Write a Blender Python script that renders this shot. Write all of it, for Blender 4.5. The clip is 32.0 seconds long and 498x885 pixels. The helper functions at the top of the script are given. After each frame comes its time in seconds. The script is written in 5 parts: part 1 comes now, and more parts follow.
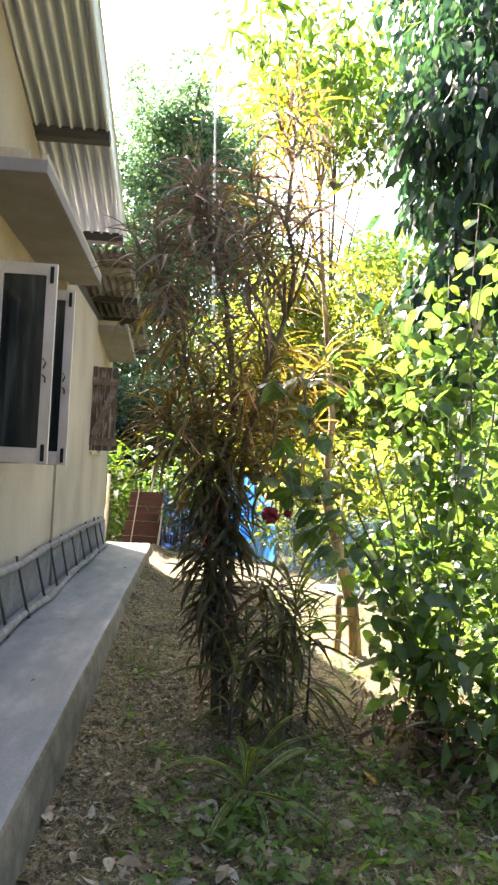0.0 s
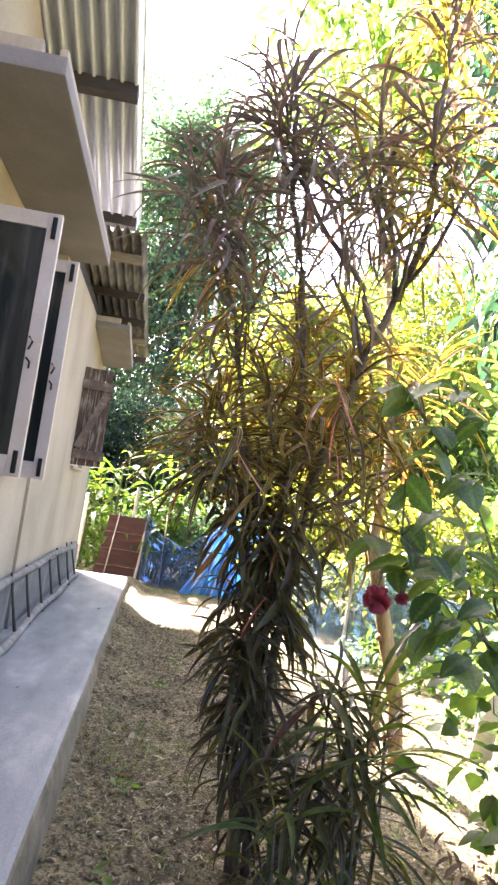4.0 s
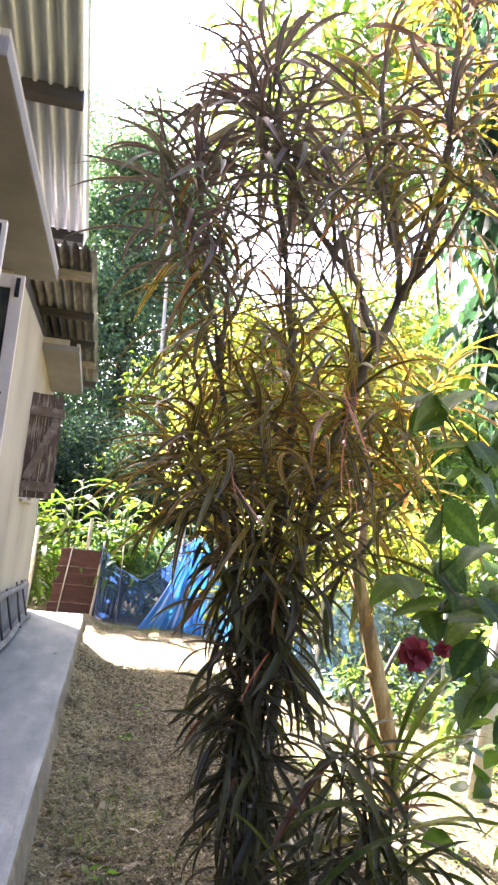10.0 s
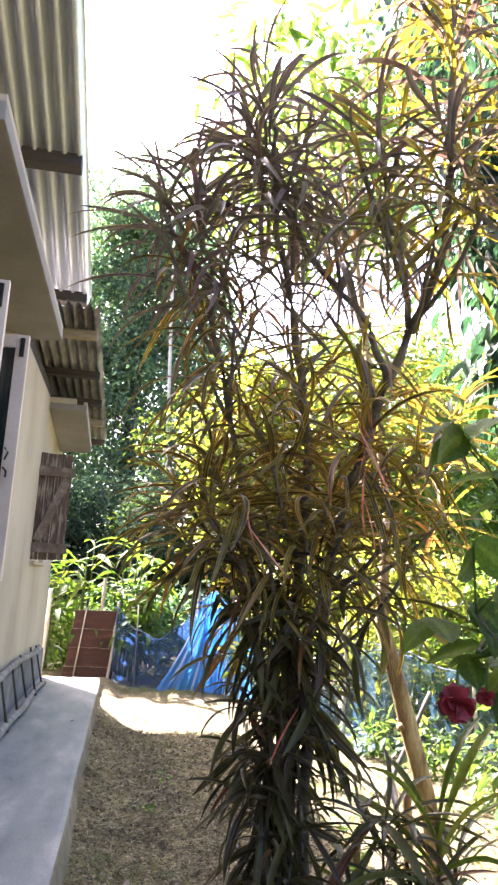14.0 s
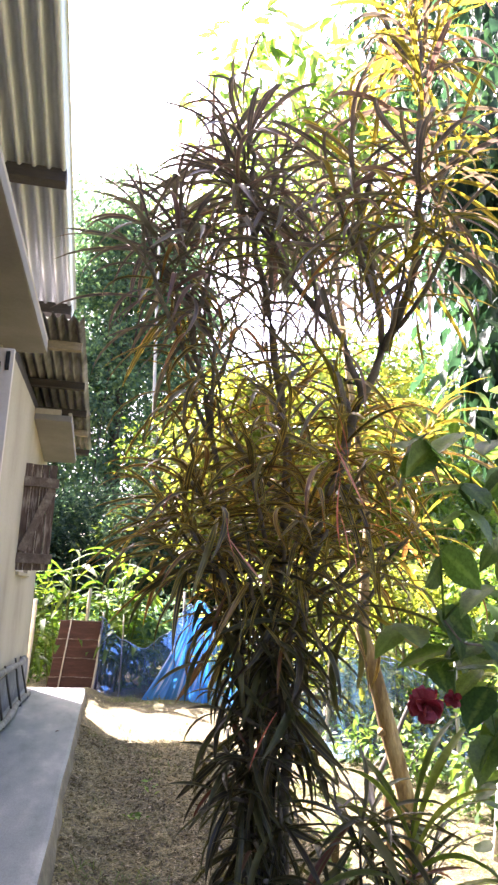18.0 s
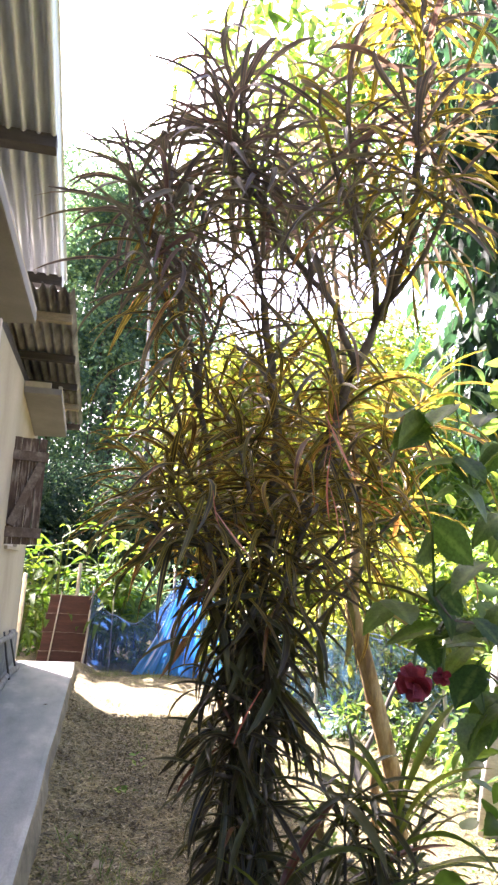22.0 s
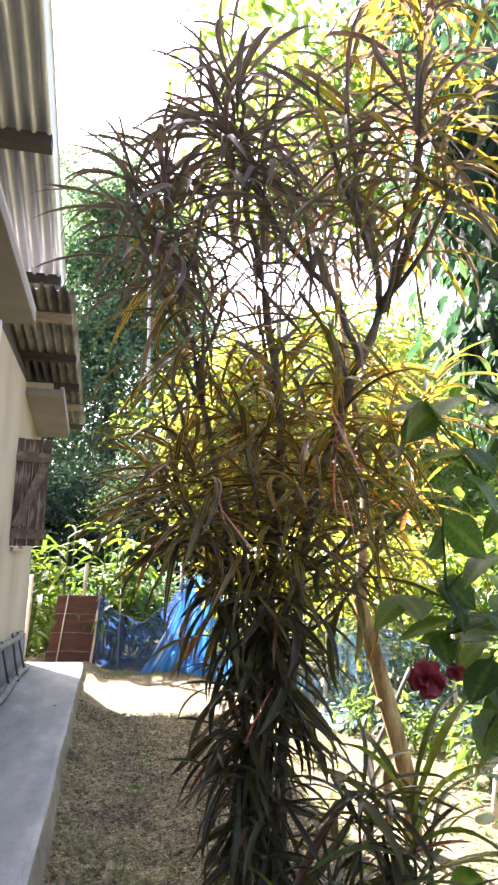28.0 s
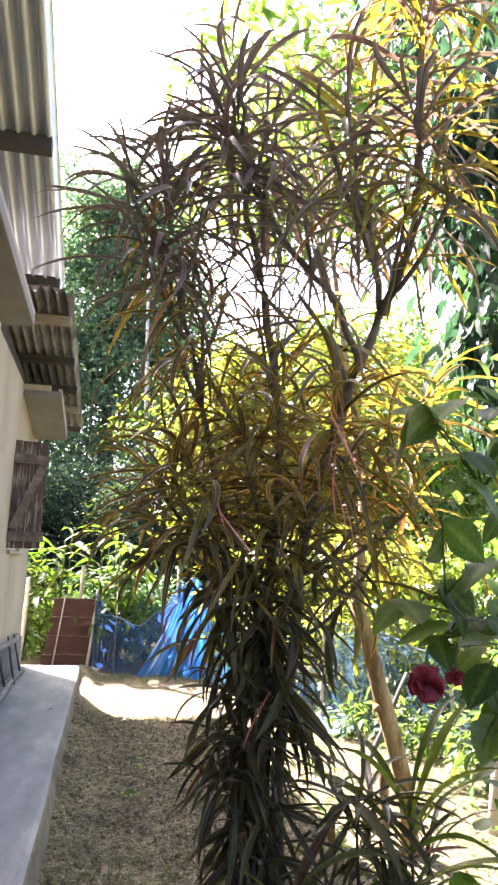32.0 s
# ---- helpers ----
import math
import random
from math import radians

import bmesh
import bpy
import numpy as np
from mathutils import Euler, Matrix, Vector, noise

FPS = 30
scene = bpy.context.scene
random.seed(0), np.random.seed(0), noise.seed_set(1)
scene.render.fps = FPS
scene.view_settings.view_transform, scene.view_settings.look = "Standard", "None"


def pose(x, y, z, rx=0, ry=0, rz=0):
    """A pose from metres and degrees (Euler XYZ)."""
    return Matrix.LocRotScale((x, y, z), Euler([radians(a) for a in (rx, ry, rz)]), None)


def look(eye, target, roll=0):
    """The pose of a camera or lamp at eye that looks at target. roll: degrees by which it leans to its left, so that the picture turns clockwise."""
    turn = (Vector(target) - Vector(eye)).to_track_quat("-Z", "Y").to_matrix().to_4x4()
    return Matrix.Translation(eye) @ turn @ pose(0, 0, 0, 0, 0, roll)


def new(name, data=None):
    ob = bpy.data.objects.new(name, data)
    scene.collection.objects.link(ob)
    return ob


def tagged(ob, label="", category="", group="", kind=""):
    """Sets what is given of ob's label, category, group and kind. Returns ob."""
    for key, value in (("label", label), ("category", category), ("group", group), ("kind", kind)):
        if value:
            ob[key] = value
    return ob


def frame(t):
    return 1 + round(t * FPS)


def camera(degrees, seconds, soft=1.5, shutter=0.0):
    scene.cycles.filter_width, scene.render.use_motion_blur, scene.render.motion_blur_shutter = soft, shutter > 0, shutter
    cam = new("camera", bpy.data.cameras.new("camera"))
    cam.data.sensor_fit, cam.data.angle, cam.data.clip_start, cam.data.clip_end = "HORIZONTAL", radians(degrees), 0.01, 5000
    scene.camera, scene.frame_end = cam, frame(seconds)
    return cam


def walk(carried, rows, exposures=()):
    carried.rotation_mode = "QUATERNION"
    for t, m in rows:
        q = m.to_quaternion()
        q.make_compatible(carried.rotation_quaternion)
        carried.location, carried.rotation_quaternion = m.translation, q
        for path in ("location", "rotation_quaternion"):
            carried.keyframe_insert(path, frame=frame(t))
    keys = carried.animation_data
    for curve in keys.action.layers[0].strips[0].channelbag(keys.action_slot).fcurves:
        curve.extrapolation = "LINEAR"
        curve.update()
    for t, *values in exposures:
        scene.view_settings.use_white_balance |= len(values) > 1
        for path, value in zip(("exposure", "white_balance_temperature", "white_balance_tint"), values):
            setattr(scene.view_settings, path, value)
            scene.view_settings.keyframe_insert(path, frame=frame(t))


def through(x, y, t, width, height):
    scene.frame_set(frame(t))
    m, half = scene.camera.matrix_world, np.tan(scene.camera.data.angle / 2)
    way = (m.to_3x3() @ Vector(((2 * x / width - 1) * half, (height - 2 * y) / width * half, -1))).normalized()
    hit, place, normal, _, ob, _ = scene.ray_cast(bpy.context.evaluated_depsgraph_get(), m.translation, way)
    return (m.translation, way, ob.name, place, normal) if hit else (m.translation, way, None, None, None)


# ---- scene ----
cam = camera(39.7, 32.0, soft=2.5)

PATH = [
    (0, (0.457, -1.398, 1.2), (0.626, 0.592, 1.289), 2.6),
    (0.5, (0.463, -1.248, 1.206), (0.571, 0.745, 1.337), 2.8),
    (1, (0.429, -1.077, 1.195), (0.547, 0.917, 1.289), 4.1),
    (1.5, (0.284, -0.83, 1.206), (0.446, 1.161, 1.303), 6.1),
    (2, (0.262, -0.687, 1.193), (0.491, 1.3, 1.193), 7.3),
    (2.5, (0.228, -0.617, 1.183), (0.439, 1.372, 1.18), 7.0),
    (3, (0.235, -0.545, 1.201), (0.507, 1.431, 1.346), 6.9),
    (3.5, (0.244, -0.439, 1.214), (0.472, 1.54, 1.394), 8.1),
    (5.5, (0.144, -0.026, 1.231), (0.407, 1.946, 1.44), 7.5),
    (6, (0.145, -0.03, 1.237), (0.436, 1.935, 1.471), 7.2),
    (6.5, (0.144, -0.02, 1.24), (0.427, 1.945, 1.488), 6.3),
    (7, (0.143, -0.013, 1.237), (0.433, 1.952, 1.479), 6.1),
    (7.5, (0.146, -0.005, 1.238), (0.423, 1.96, 1.489), 5.8),
    (8, (0.148, 0.001, 1.233), (0.429, 1.964, 1.496), 5.2),
    (8.5, (0.147, 0.001, 1.233), (0.458, 1.959, 1.5), 5.9),
    (9, (0.151, 0.0, 1.242), (0.5, 1.949, 1.52), 5.7),
    (9.5, (0.156, 0.012, 1.246), (0.522, 1.961, 1.501), 5.9),
    (10, (0.153, 0.022, 1.242), (0.519, 1.97, 1.505), 5.6),
    (10.5, (0.148, 0.027, 1.233), (0.497, 1.974, 1.529), 5.6),
    (11, (0.155, 0.033, 1.223), (0.514, 1.973, 1.551), 5.0),
    (11.5, (0.162, 0.022, 1.213), (0.535, 1.954, 1.569), 3.9),
    (12, (0.16, 0.003, 1.219), (0.556, 1.934, 1.557), 4.1),
    (12.5, (0.164, -0.005, 1.221), (0.543, 1.929, 1.561), 3.5),
    (13, (0.175, 0.001, 1.217), (0.539, 1.938, 1.554), 3.5),
    (13.5, (0.159, 0.018, 1.223), (0.491, 1.956, 1.587), 3.6),
    (14, (0.157, 0.091, 1.231), (0.481, 2.022, 1.64), 2.8),
    (14.5, (0.174, 0.163, 1.232), (0.521, 2.088, 1.649), 2.6),
    (15, (0.176, 0.191, 1.23), (0.541, 2.112, 1.65), 2.5),
    (15.5, (0.181, 0.198, 1.233), (0.572, 2.111, 1.663), 2.6),
    (17.5, (0.164, 0.014, 1.222), (0.53, 1.934, 1.649), 3.0),
    (18, (0.16, 0.021, 1.232), (0.523, 1.939, 1.666), 2.3),
    (18.5, (0.161, 0.031, 1.226), (0.512, 1.958, 1.634), 2.2),
    (19, (0.16, 0.028, 1.222), (0.526, 1.955, 1.612), 2.3),
    (19.5, (0.162, 0.052, 1.225), (0.551, 1.978, 1.595), 2.8),
    (20, (0.158, 0.064, 1.228), (0.528, 1.993, 1.609), 3.1),
    (20.5, (0.166, 0.062, 1.234), (0.534, 1.987, 1.631), 2.8),
    (21, (0.159, 0.062, 1.238), (0.517, 1.991, 1.627), 2.8),
    (21.5, (0.175, 0.075, 1.237), (0.561, 1.998, 1.625), 2.8),
    (22, (0.184, 0.074, 1.226), (0.571, 2.001, 1.599), 2.9),
    (22.5, (0.178, 0.064, 1.225), (0.565, 1.985, 1.626), 2.4),
    (23, (0.179, 0.069, 1.226), (0.566, 1.991, 1.622), 2.2),
    (23.5, (0.183, 0.065, 1.225), (0.575, 1.987, 1.613), 2.3),
    (24, (0.18, 0.062, 1.223), (0.572, 1.985, 1.611), 2.3),
    (24.5, (0.17, 0.061, 1.223), (0.546, 1.987, 1.608), 2.0),
    (25, (0.18, 0.067, 1.224), (0.574, 1.988, 1.613), 1.9),
    (25.5, (0.184, 0.071, 1.221), (0.574, 1.996, 1.599), 2.1),
    (27.5, (0.178, 0.083, 1.23), (0.563, 2.008, 1.61), 2.3),
    (28, (0.184, 0.096, 1.231), (0.563, 2.026, 1.592), 1.6),
    (28.5, (0.188, 0.098, 1.231), (0.563, 2.028, 1.598), 1.7),
    (29, (0.182, 0.102, 1.23), (0.562, 2.031, 1.597), 1.5),
    (29.5, (0.187, 0.105, 1.228), (0.57, 2.035, 1.591), 1.5),
    (30, (0.184, 0.106, 1.227), (0.569, 2.036, 1.584), 1.8),
    (30.5, (0.182, 0.1, 1.225), (0.568, 2.028, 1.588), 1.9),
    (31, (0.18, 0.1, 1.228), (0.571, 2.025, 1.603), 1.8),
    (31.5, (0.179, 0.101, 1.228), (0.567, 2.026, 1.606), 1.7),
    (32, (0.182, 0.102, 1.229), (0.567, 2.029, 1.601), 1.9),
]
walk(cam, [(t, look(eye, target, roll)) for t, eye, target, roll in PATH], [(0, 3.63, 6500, 21), (1, 4.0, 6470, 30), (2, 4.22, 6370, 33), (3, 4.3, 6250, 33), (7, 4.22, 6150, 31), (14, 3.99, 6200, 30), (22, 3.86, 6230, 30), (32, 3.9, 6200, 30)])

# ---- world and sun ----
SUN_EL, SUN_AZ = radians(46), radians(31)   # height over the horizon, turn to the left of +y
to_sun = Vector((-math.sin(SUN_AZ) * math.cos(SUN_EL), math.cos(SUN_AZ) * math.cos(SUN_EL), math.sin(SUN_EL)))
world = bpy.data.worlds.new("sky")
scene.world = world
world.use_nodes = True
wn = world.node_tree.nodes
sky = wn.new("ShaderNodeTexSky")
sky.sky_type, sky.sun_disc = "NISHITA", False
sky.sun_elevation, sky.sun_rotation = SUN_EL, -SUN_AZ
sky.air_density, sky.dust_density, sky.altitude = 0.9, 6.0, 0
world.node_tree.links.new(sky.outputs[0], wn["Background"].inputs[0])
wn["Background"].inputs[1].default_value = 0.076
sun = new("sun", bpy.data.lights.new("sun", "SUN"))
sun.data.energy, sun.data.angle, sun.data.color = 4.4, radians(0.6), (1.0, 0.94, 0.83)
sun.matrix_world = look(to_sun * 30, (0, 0, 0))


# ---- materials ----
def material(name, rough=0.7, metal=0.0):
    m = bpy.data.materials.new(name)
    m.use_nodes = True
    n, l = m.node_tree.nodes, m.node_tree.links
    b = n["Principled BSDF"]
    b.inputs["Roughness"].default_value, b.inputs["Metallic"].default_value = rough, metal
    return m, n, l, b


def ramp(n, l, fac, stops):
    r = n.new("ShaderNodeValToRGB")
    e = r.color_ramp.elements
    e[0].position, e[0].color = stops[0][0], (*stops[0][1], 1)
    e[1].position, e[1].color = stops[-1][0], (*stops[-1][1], 1)
    for p, c in stops[1:-1]:
        e.new(p).color = (*c, 1)
    l.new(fac, r.inputs[0])
    return r.outputs[0]


def tex_noise(n, l, scale, detail=4.0, rough=0.6, stretch=None, space="Object"):
    t = n.new("ShaderNodeTexNoise")
    t.inputs["Scale"].default_value, t.inputs["Detail"].default_value, t.inputs["Roughness"].default_value = scale, detail, rough
    c = n.new("ShaderNodeTexCoord")
    out = c.outputs[space]
    if stretch:
        mp = n.new("ShaderNodeMapping")
        mp.inputs["Scale"].default_value = stretch
        l.new(out, mp.inputs[0])
        out = mp.outputs[0]
    l.new(out, t.inputs["Vector"])
    return t.outputs["Fac"]


def mix(n, l, fac, a, b, mode="MIX"):
    m = n.new("ShaderNodeMix")
    m.data_type, m.blend_type = "RGBA", mode
    for sock, v in ((m.inputs[0], fac), (m.inputs[6], a), (m.inputs[7], b)):
        if isinstance(v, (int, float)):
            sock.default_value = v
        elif isinstance(v, tuple):
            sock.default_value = (*v, 1)
        else:
            l.new(v, sock)
    return m.outputs[2]


def bump(n, l, b, height, strength=0.3, distance=0.01):
    u = n.new("ShaderNodeBump")
    u.inputs["Strength"].default_value, u.inputs["Distance"].default_value = strength, distance
    l.new(height, u.inputs["Height"])
    l.new(u.outputs[0], b.inputs["Normal"])


def surface(name, stops, scale, fine, rough=0.8, metal=0.0, bump_by=0.3, bump_d=0.005, stretch=None, grain=0.5):
    """A coloured surface with broad stains and fine grain."""
    m, n, l, b = material(name, rough, metal)
    broad = tex_noise(n, l, scale, 5, 0.6, stretch)
    grit = tex_noise(n, l, fine, 6, 0.7, stretch)
    base = ramp(n, l, broad, stops)
    dark = ramp(n, l, grit, [(0.3, (1 - grain,) * 3), (0.7, (1.0,) * 3)])
    l.new(mix(n, l, 1.0, base, dark, "MULTIPLY"), b.inputs["Base Color"])
    bump(n, l, b, grit, bump_by, bump_d)
    return m


def leaf_material(name, stops, through=0.45, rough=0.35, tint=(1.0, 1.0, 0.35), by="island", gloss=0.4, rib=None):
    """Leaves that let light through; the colour varies from leaf to leaf."""
    m, n, l, b = material(name, rough)
    if by == "island":
        pick = n.new("ShaderNodeNewGeometry").outputs["Random Per Island"]
    else:
        pick = n.new("ShaderNodeObjectInfo").outputs["Random"]
    colour = ramp(n, l, pick, stops)
    patch = tex_noise(n, l, 14, 3)
    colour = mix(n, l, 1.0, colour, ramp(n, l, patch, [(0.3, (0.6,) * 3), (0.7, (1.15,) * 3)]), "MULTIPLY")
    if rib:
        # a pale band along the midrib and a thin pale rim, broken up along the leaf
        at = n.new("ShaderNodeAttribute")
        at.attribute_name = "across"
        band = ramp(n, l, at.outputs["Fac"], [(0.06, (0.6, 0.6, 0.6)), (0.22, (0, 0, 0)), (0.76, (0, 0, 0)), (0.9, (1, 1, 1))])
        gaps = ramp(n, l, tex_noise(n, l, 9, 2), [(0.35, (0.1, 0.1, 0.1)), (0.6, (0.9, 0.9, 0.9))])
        colour = mix(n, l, mix(n, l, 1.0, band, gaps, "MULTIPLY"), colour, rib)
    l.new(colour, b.inputs["Base Color"])
    b.inputs["Specular IOR Level"].default_value = gloss
    t = n.new("ShaderNodeBsdfTranslucent")
    l.new(mix(n, l, 1.0, colour, tuple(2.2 * v for v in tint), "MULTIPLY"), t.inputs[0])
    s = n.new("ShaderNodeMixShader")
    s.inputs[0].default_value = through
    l.new(b.outputs[0], s.inputs[1])
    l.new(t.outputs[0], s.inputs[2])
    l.new(s.outputs[0], n["Material Output"].inputs[0])
    return m


M_WALL = surface("cream_plaster", [(0.3, (0.33, 0.28, 0.195)), (0.5, (0.42, 0.365, 0.262)), (0.75, (0.49, 0.43, 0.32))], 1.5, 60, 0.9, grain=0.18, bump_by=0.25, stretch=(1, 1, 0.6))
M_PLINTH = surface("grey_plinth_paint", [(0.3, (0.13, 0.13, 0.125)), (0.55, (0.2, 0.2, 0.19)), (0.75, (0.29, 0.285, 0.27))], 6, 40, 0.9, grain=0.4, bump_by=0.5)
M_CONCRETE = surface("trowelled_concrete", [(0.3, (0.095, 0.12, 0.12)), (0.45, (0.16, 0.183, 0.184)), (0.56, (0.195, 0.212, 0.208)), (0.7, (0.29, 0.3, 0.285))], 2.4, 60, 0.62, grain=0.32, bump_by=0.35, bump_d=0.004, stretch=(2.2, 0.8, 1))
M_SIDE = surface("raw_concrete_edge", [(0.3, (0.1, 0.085, 0.052)), (0.5, (0.165, 0.142, 0.09)), (0.7, (0.25, 0.215, 0.14))], 7, 50, 0.95, grain=0.4)
M_TIN = surface("zinc_sheet", [(0.3, (0.58, 0.61, 0.63)), (0.7, (0.74, 0.77, 0.78))], 1.5, 25, 0.4, 0.45, grain=0.12, bump_by=0.03)
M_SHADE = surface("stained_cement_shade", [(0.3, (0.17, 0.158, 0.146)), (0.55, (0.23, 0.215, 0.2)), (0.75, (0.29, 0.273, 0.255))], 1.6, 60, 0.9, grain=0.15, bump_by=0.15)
M_TIN_OLD = surface("weathered_sheet", [(0.3, (0.08, 0.07, 0.066)), (0.5, (0.22, 0.21, 0.2)), (0.7, (0.42, 0.41, 0.39))], 2.5, 25, 0.6, 0.3, grain=0.35, bump_by=0.1)
M_RUST = surface("rusted_sheet", [(0.3, (0.036, 0.016, 0.012)), (0.55, (0.074, 0.028, 0.019)), (0.68, (0.12, 0.052, 0.034)), (0.78, (0.3, 0.21, 0.16))], 5, 50, 0.85, 0.1, grain=0.45, stretch=(0.4, 1, 3))
M_PURLIN = surface("dark_roof_timber", [(0.3, (0.035, 0.03, 0.028)), (0.7, (0.075, 0.062, 0.052))], 4, 40, 0.85, stretch=(1, 8, 8))
M_WOOD = surface("grey_weathered_wood", [(0.35, (0.06, 0.035, 0.025)), (0.52, (0.11, 0.07, 0.052)), (0.6, (0.25, 0.2, 0.16)), (0.72, (0.42, 0.37, 0.31))], 9, 60, 0.85, stretch=(4, 4, 0.5), grain=0.5)
M_LEDGE = surface("flaked_grey_paint_wood", [(0.3, (0.09, 0.06, 0.045)), (0.5, (0.15, 0.108, 0.082)), (0.7, (0.3, 0.25, 0.2))], 11, 70, 0.85, grain=0.45)
M_PALEWOOD = surface("pale_batten_wood", [(0.3, (0.24, 0.19, 0.13)), (0.7, (0.42, 0.35, 0.25))], 6, 50, 0.8, stretch=(1, 6, 6))
M_FRAME = surface("cream_window_paint", [(0.3, (0.52, 0.44, 0.36)), (0.7, (0.66, 0.58, 0.49))], 3, 50, 0.55, grain=0.12)
M_ROPE = surface("faded_blue_rope", [(0.3, (0.1, 0.17, 0.3)), (0.7, (0.3, 0.4, 0.55))], 20, 80, 0.8)
M_BLACK = surface("black_iron", [(0.3, (0.012, 0.012, 0.012)), (0.7, (0.03, 0.028, 0.026))], 8, 60, 0.5, 0.6)
M_BAMBOO = surface("dry_bamboo", [(0.3, (0.34, 0.3, 0.22)), (0.7, (0.6, 0.55, 0.44))], 6, 40, 0.6, grain=0.3)
M_RUNG = surface("dark_bamboo_rung", [(0.3, (0.03, 0.028, 0.024)), (0.7, (0.08, 0.07, 0.055))], 6, 40, 0.7)
M_STEM = surface("croton_bark", [(0.3, (0.1, 0.085, 0.07)), (0.7, (0.22, 0.19, 0.155))], 14, 90, 0.85, grain=0.45)
M_BARK = surface("tan_bark", [(0.35, (0.2, 0.11, 0.04)), (0.5, (0.42, 0.27, 0.1)), (0.68, (0.62, 0.46, 0.22))], 16, 70, 0.9, grain=0.5, stretch=(1, 1, 0.25), bump_by=0.9, bump_d=0.02)
M_DARKBARK = surface("dark_forest_bark", [(0.3, (0.05, 0.045, 0.035)), (0.7, (0.13, 0.115, 0.09))], 3, 30, 0.9)
M_PALEBARK = surface("pale_palm_bark", [(0.3, (0.38, 0.37, 0.34)), (0.7, (0.62, 0.61, 0.57))], 3, 20, 0.9, stretch=(1, 1, 3), grain=0.35)
M_CURTAIN = surface("purple_curtain_cloth", [(0.3, (0.07, 0.05, 0.08)), (0.7, (0.13, 0.09, 0.14))], 3, 80, 0.9)
# inner plaster in dark grey: the room's dimness is put into its colour
M_INSIDE = surface("dimmed_room_plaster", [(0.3, (0.12, 0.12, 0.12)), (0.7, (0.16, 0.16, 0.16))], 2, 40, 0.9)

# Window glass; the paler streaks down it are reflections put into the colour.
M_GLASS = surface("dark_window_glass", [(0.35, (0.014, 0.016, 0.015)), (0.55, (0.026, 0.03, 0.028)), (0.7, (0.07, 0.076, 0.07))], 2.2, 30, 0.07, grain=0.2, bump_by=0.0, stretch=(7, 7, 0.5))
M_GREYBAMBOO = surface("grey_weathered_bamboo", [(0.3, (0.13, 0.12, 0.1)), (0.55, (0.24, 0.23, 0.2)), (0.75, (0.36, 0.345, 0.31))], 12, 60, 0.85, grain=0.4, bump_by=0.5)

# Soil: brown earth with pale crumbs and chips, mossy places, and relief shade put into the colour.
m, n, l, b = material("garden_soil", 0.95)
broad, fine, grit = tex_noise(n, l, 0.9, 5), tex_noise(n, l, 6, 6, 0.7), tex_noise(n, l, 55, 5, 0.75)
both = n.new("ShaderNodeMath")
both.operation = "MULTIPLY_ADD"
both.inputs[1].default_value = 0.6
l.new(tex_noise(n, l, 26, 6, 0.8), both.inputs[0])
half = n.new("ShaderNodeMath")
half.operation = "MULTIPLY"
half.inputs[1].default_value = 0.4
l.new(grit, half.inputs[0])
l.new(half.outputs[0], both.inputs[2])
mixed = both.outputs[0]
earth = ramp(n, l, broad, [(0.35, (0.126, 0.104, 0.043)), (0.55, (0.208, 0.173, 0.075)), (0.7, (0.31, 0.262, 0.123))])
earth = mix(n, l, 1.0, earth, ramp(n, l, tex_noise(n, l, 3.2, 4, 0.65), [(0.36, (0.62, 0.6, 0.56)), (0.5, (1.0, 1.0, 1.0)), (0.64, (1.35, 1.33, 1.28))]), "MULTIPLY")
moss = ramp(n, l, fine, [(0.5, (0, 0, 0)), (0.7, (1, 1, 1))])
earth = mix(n, l, mix(n, l, 1.0, moss, (0.6, 0.6, 0.6), "MULTIPLY"), earth, (0.085, 0.1, 0.04))
chip = n.new("ShaderNodeTexVoronoi")
chip.inputs["Scale"].default_value = 110
chip.inputs["Randomness"].default_value = 1.0
l.new(n.new("ShaderNodeTexCoord").outputs["Object"], chip.inputs["Vector"])
sep = n.new("ShaderNodeSeparateColor")
l.new(chip.outputs["Color"], sep.inputs[0])
earth = mix(n, l, ramp(n, l, sep.outputs[0], [(0.86, (0, 0, 0)), (0.96, (0.6, 0.6, 0.6))]), earth, (0.34, 0.295, 0.19))
# dark specks paint the small shadows between crumbs
earth = mix(n, l, ramp(n, l, sep.outputs[1], [(0.62, (0, 0, 0)), (0.85, (0.8, 0.8, 0.8))]), earth, (0.04, 0.032, 0.02))
# bump height also darkens hollows and lightens tops, as painted relief shade
l.new(mix(n, l, 1.0, earth, ramp(n, l, mixed, [(0.35, (0.24,) * 3), (0.5, (0.92,) * 3), (0.63, (1.6,) * 3)]), "MULTIPLY"), b.inputs["Base Color"])
bump(n, l, b, mixed, 1.0, 0.045)
M_SOIL = m

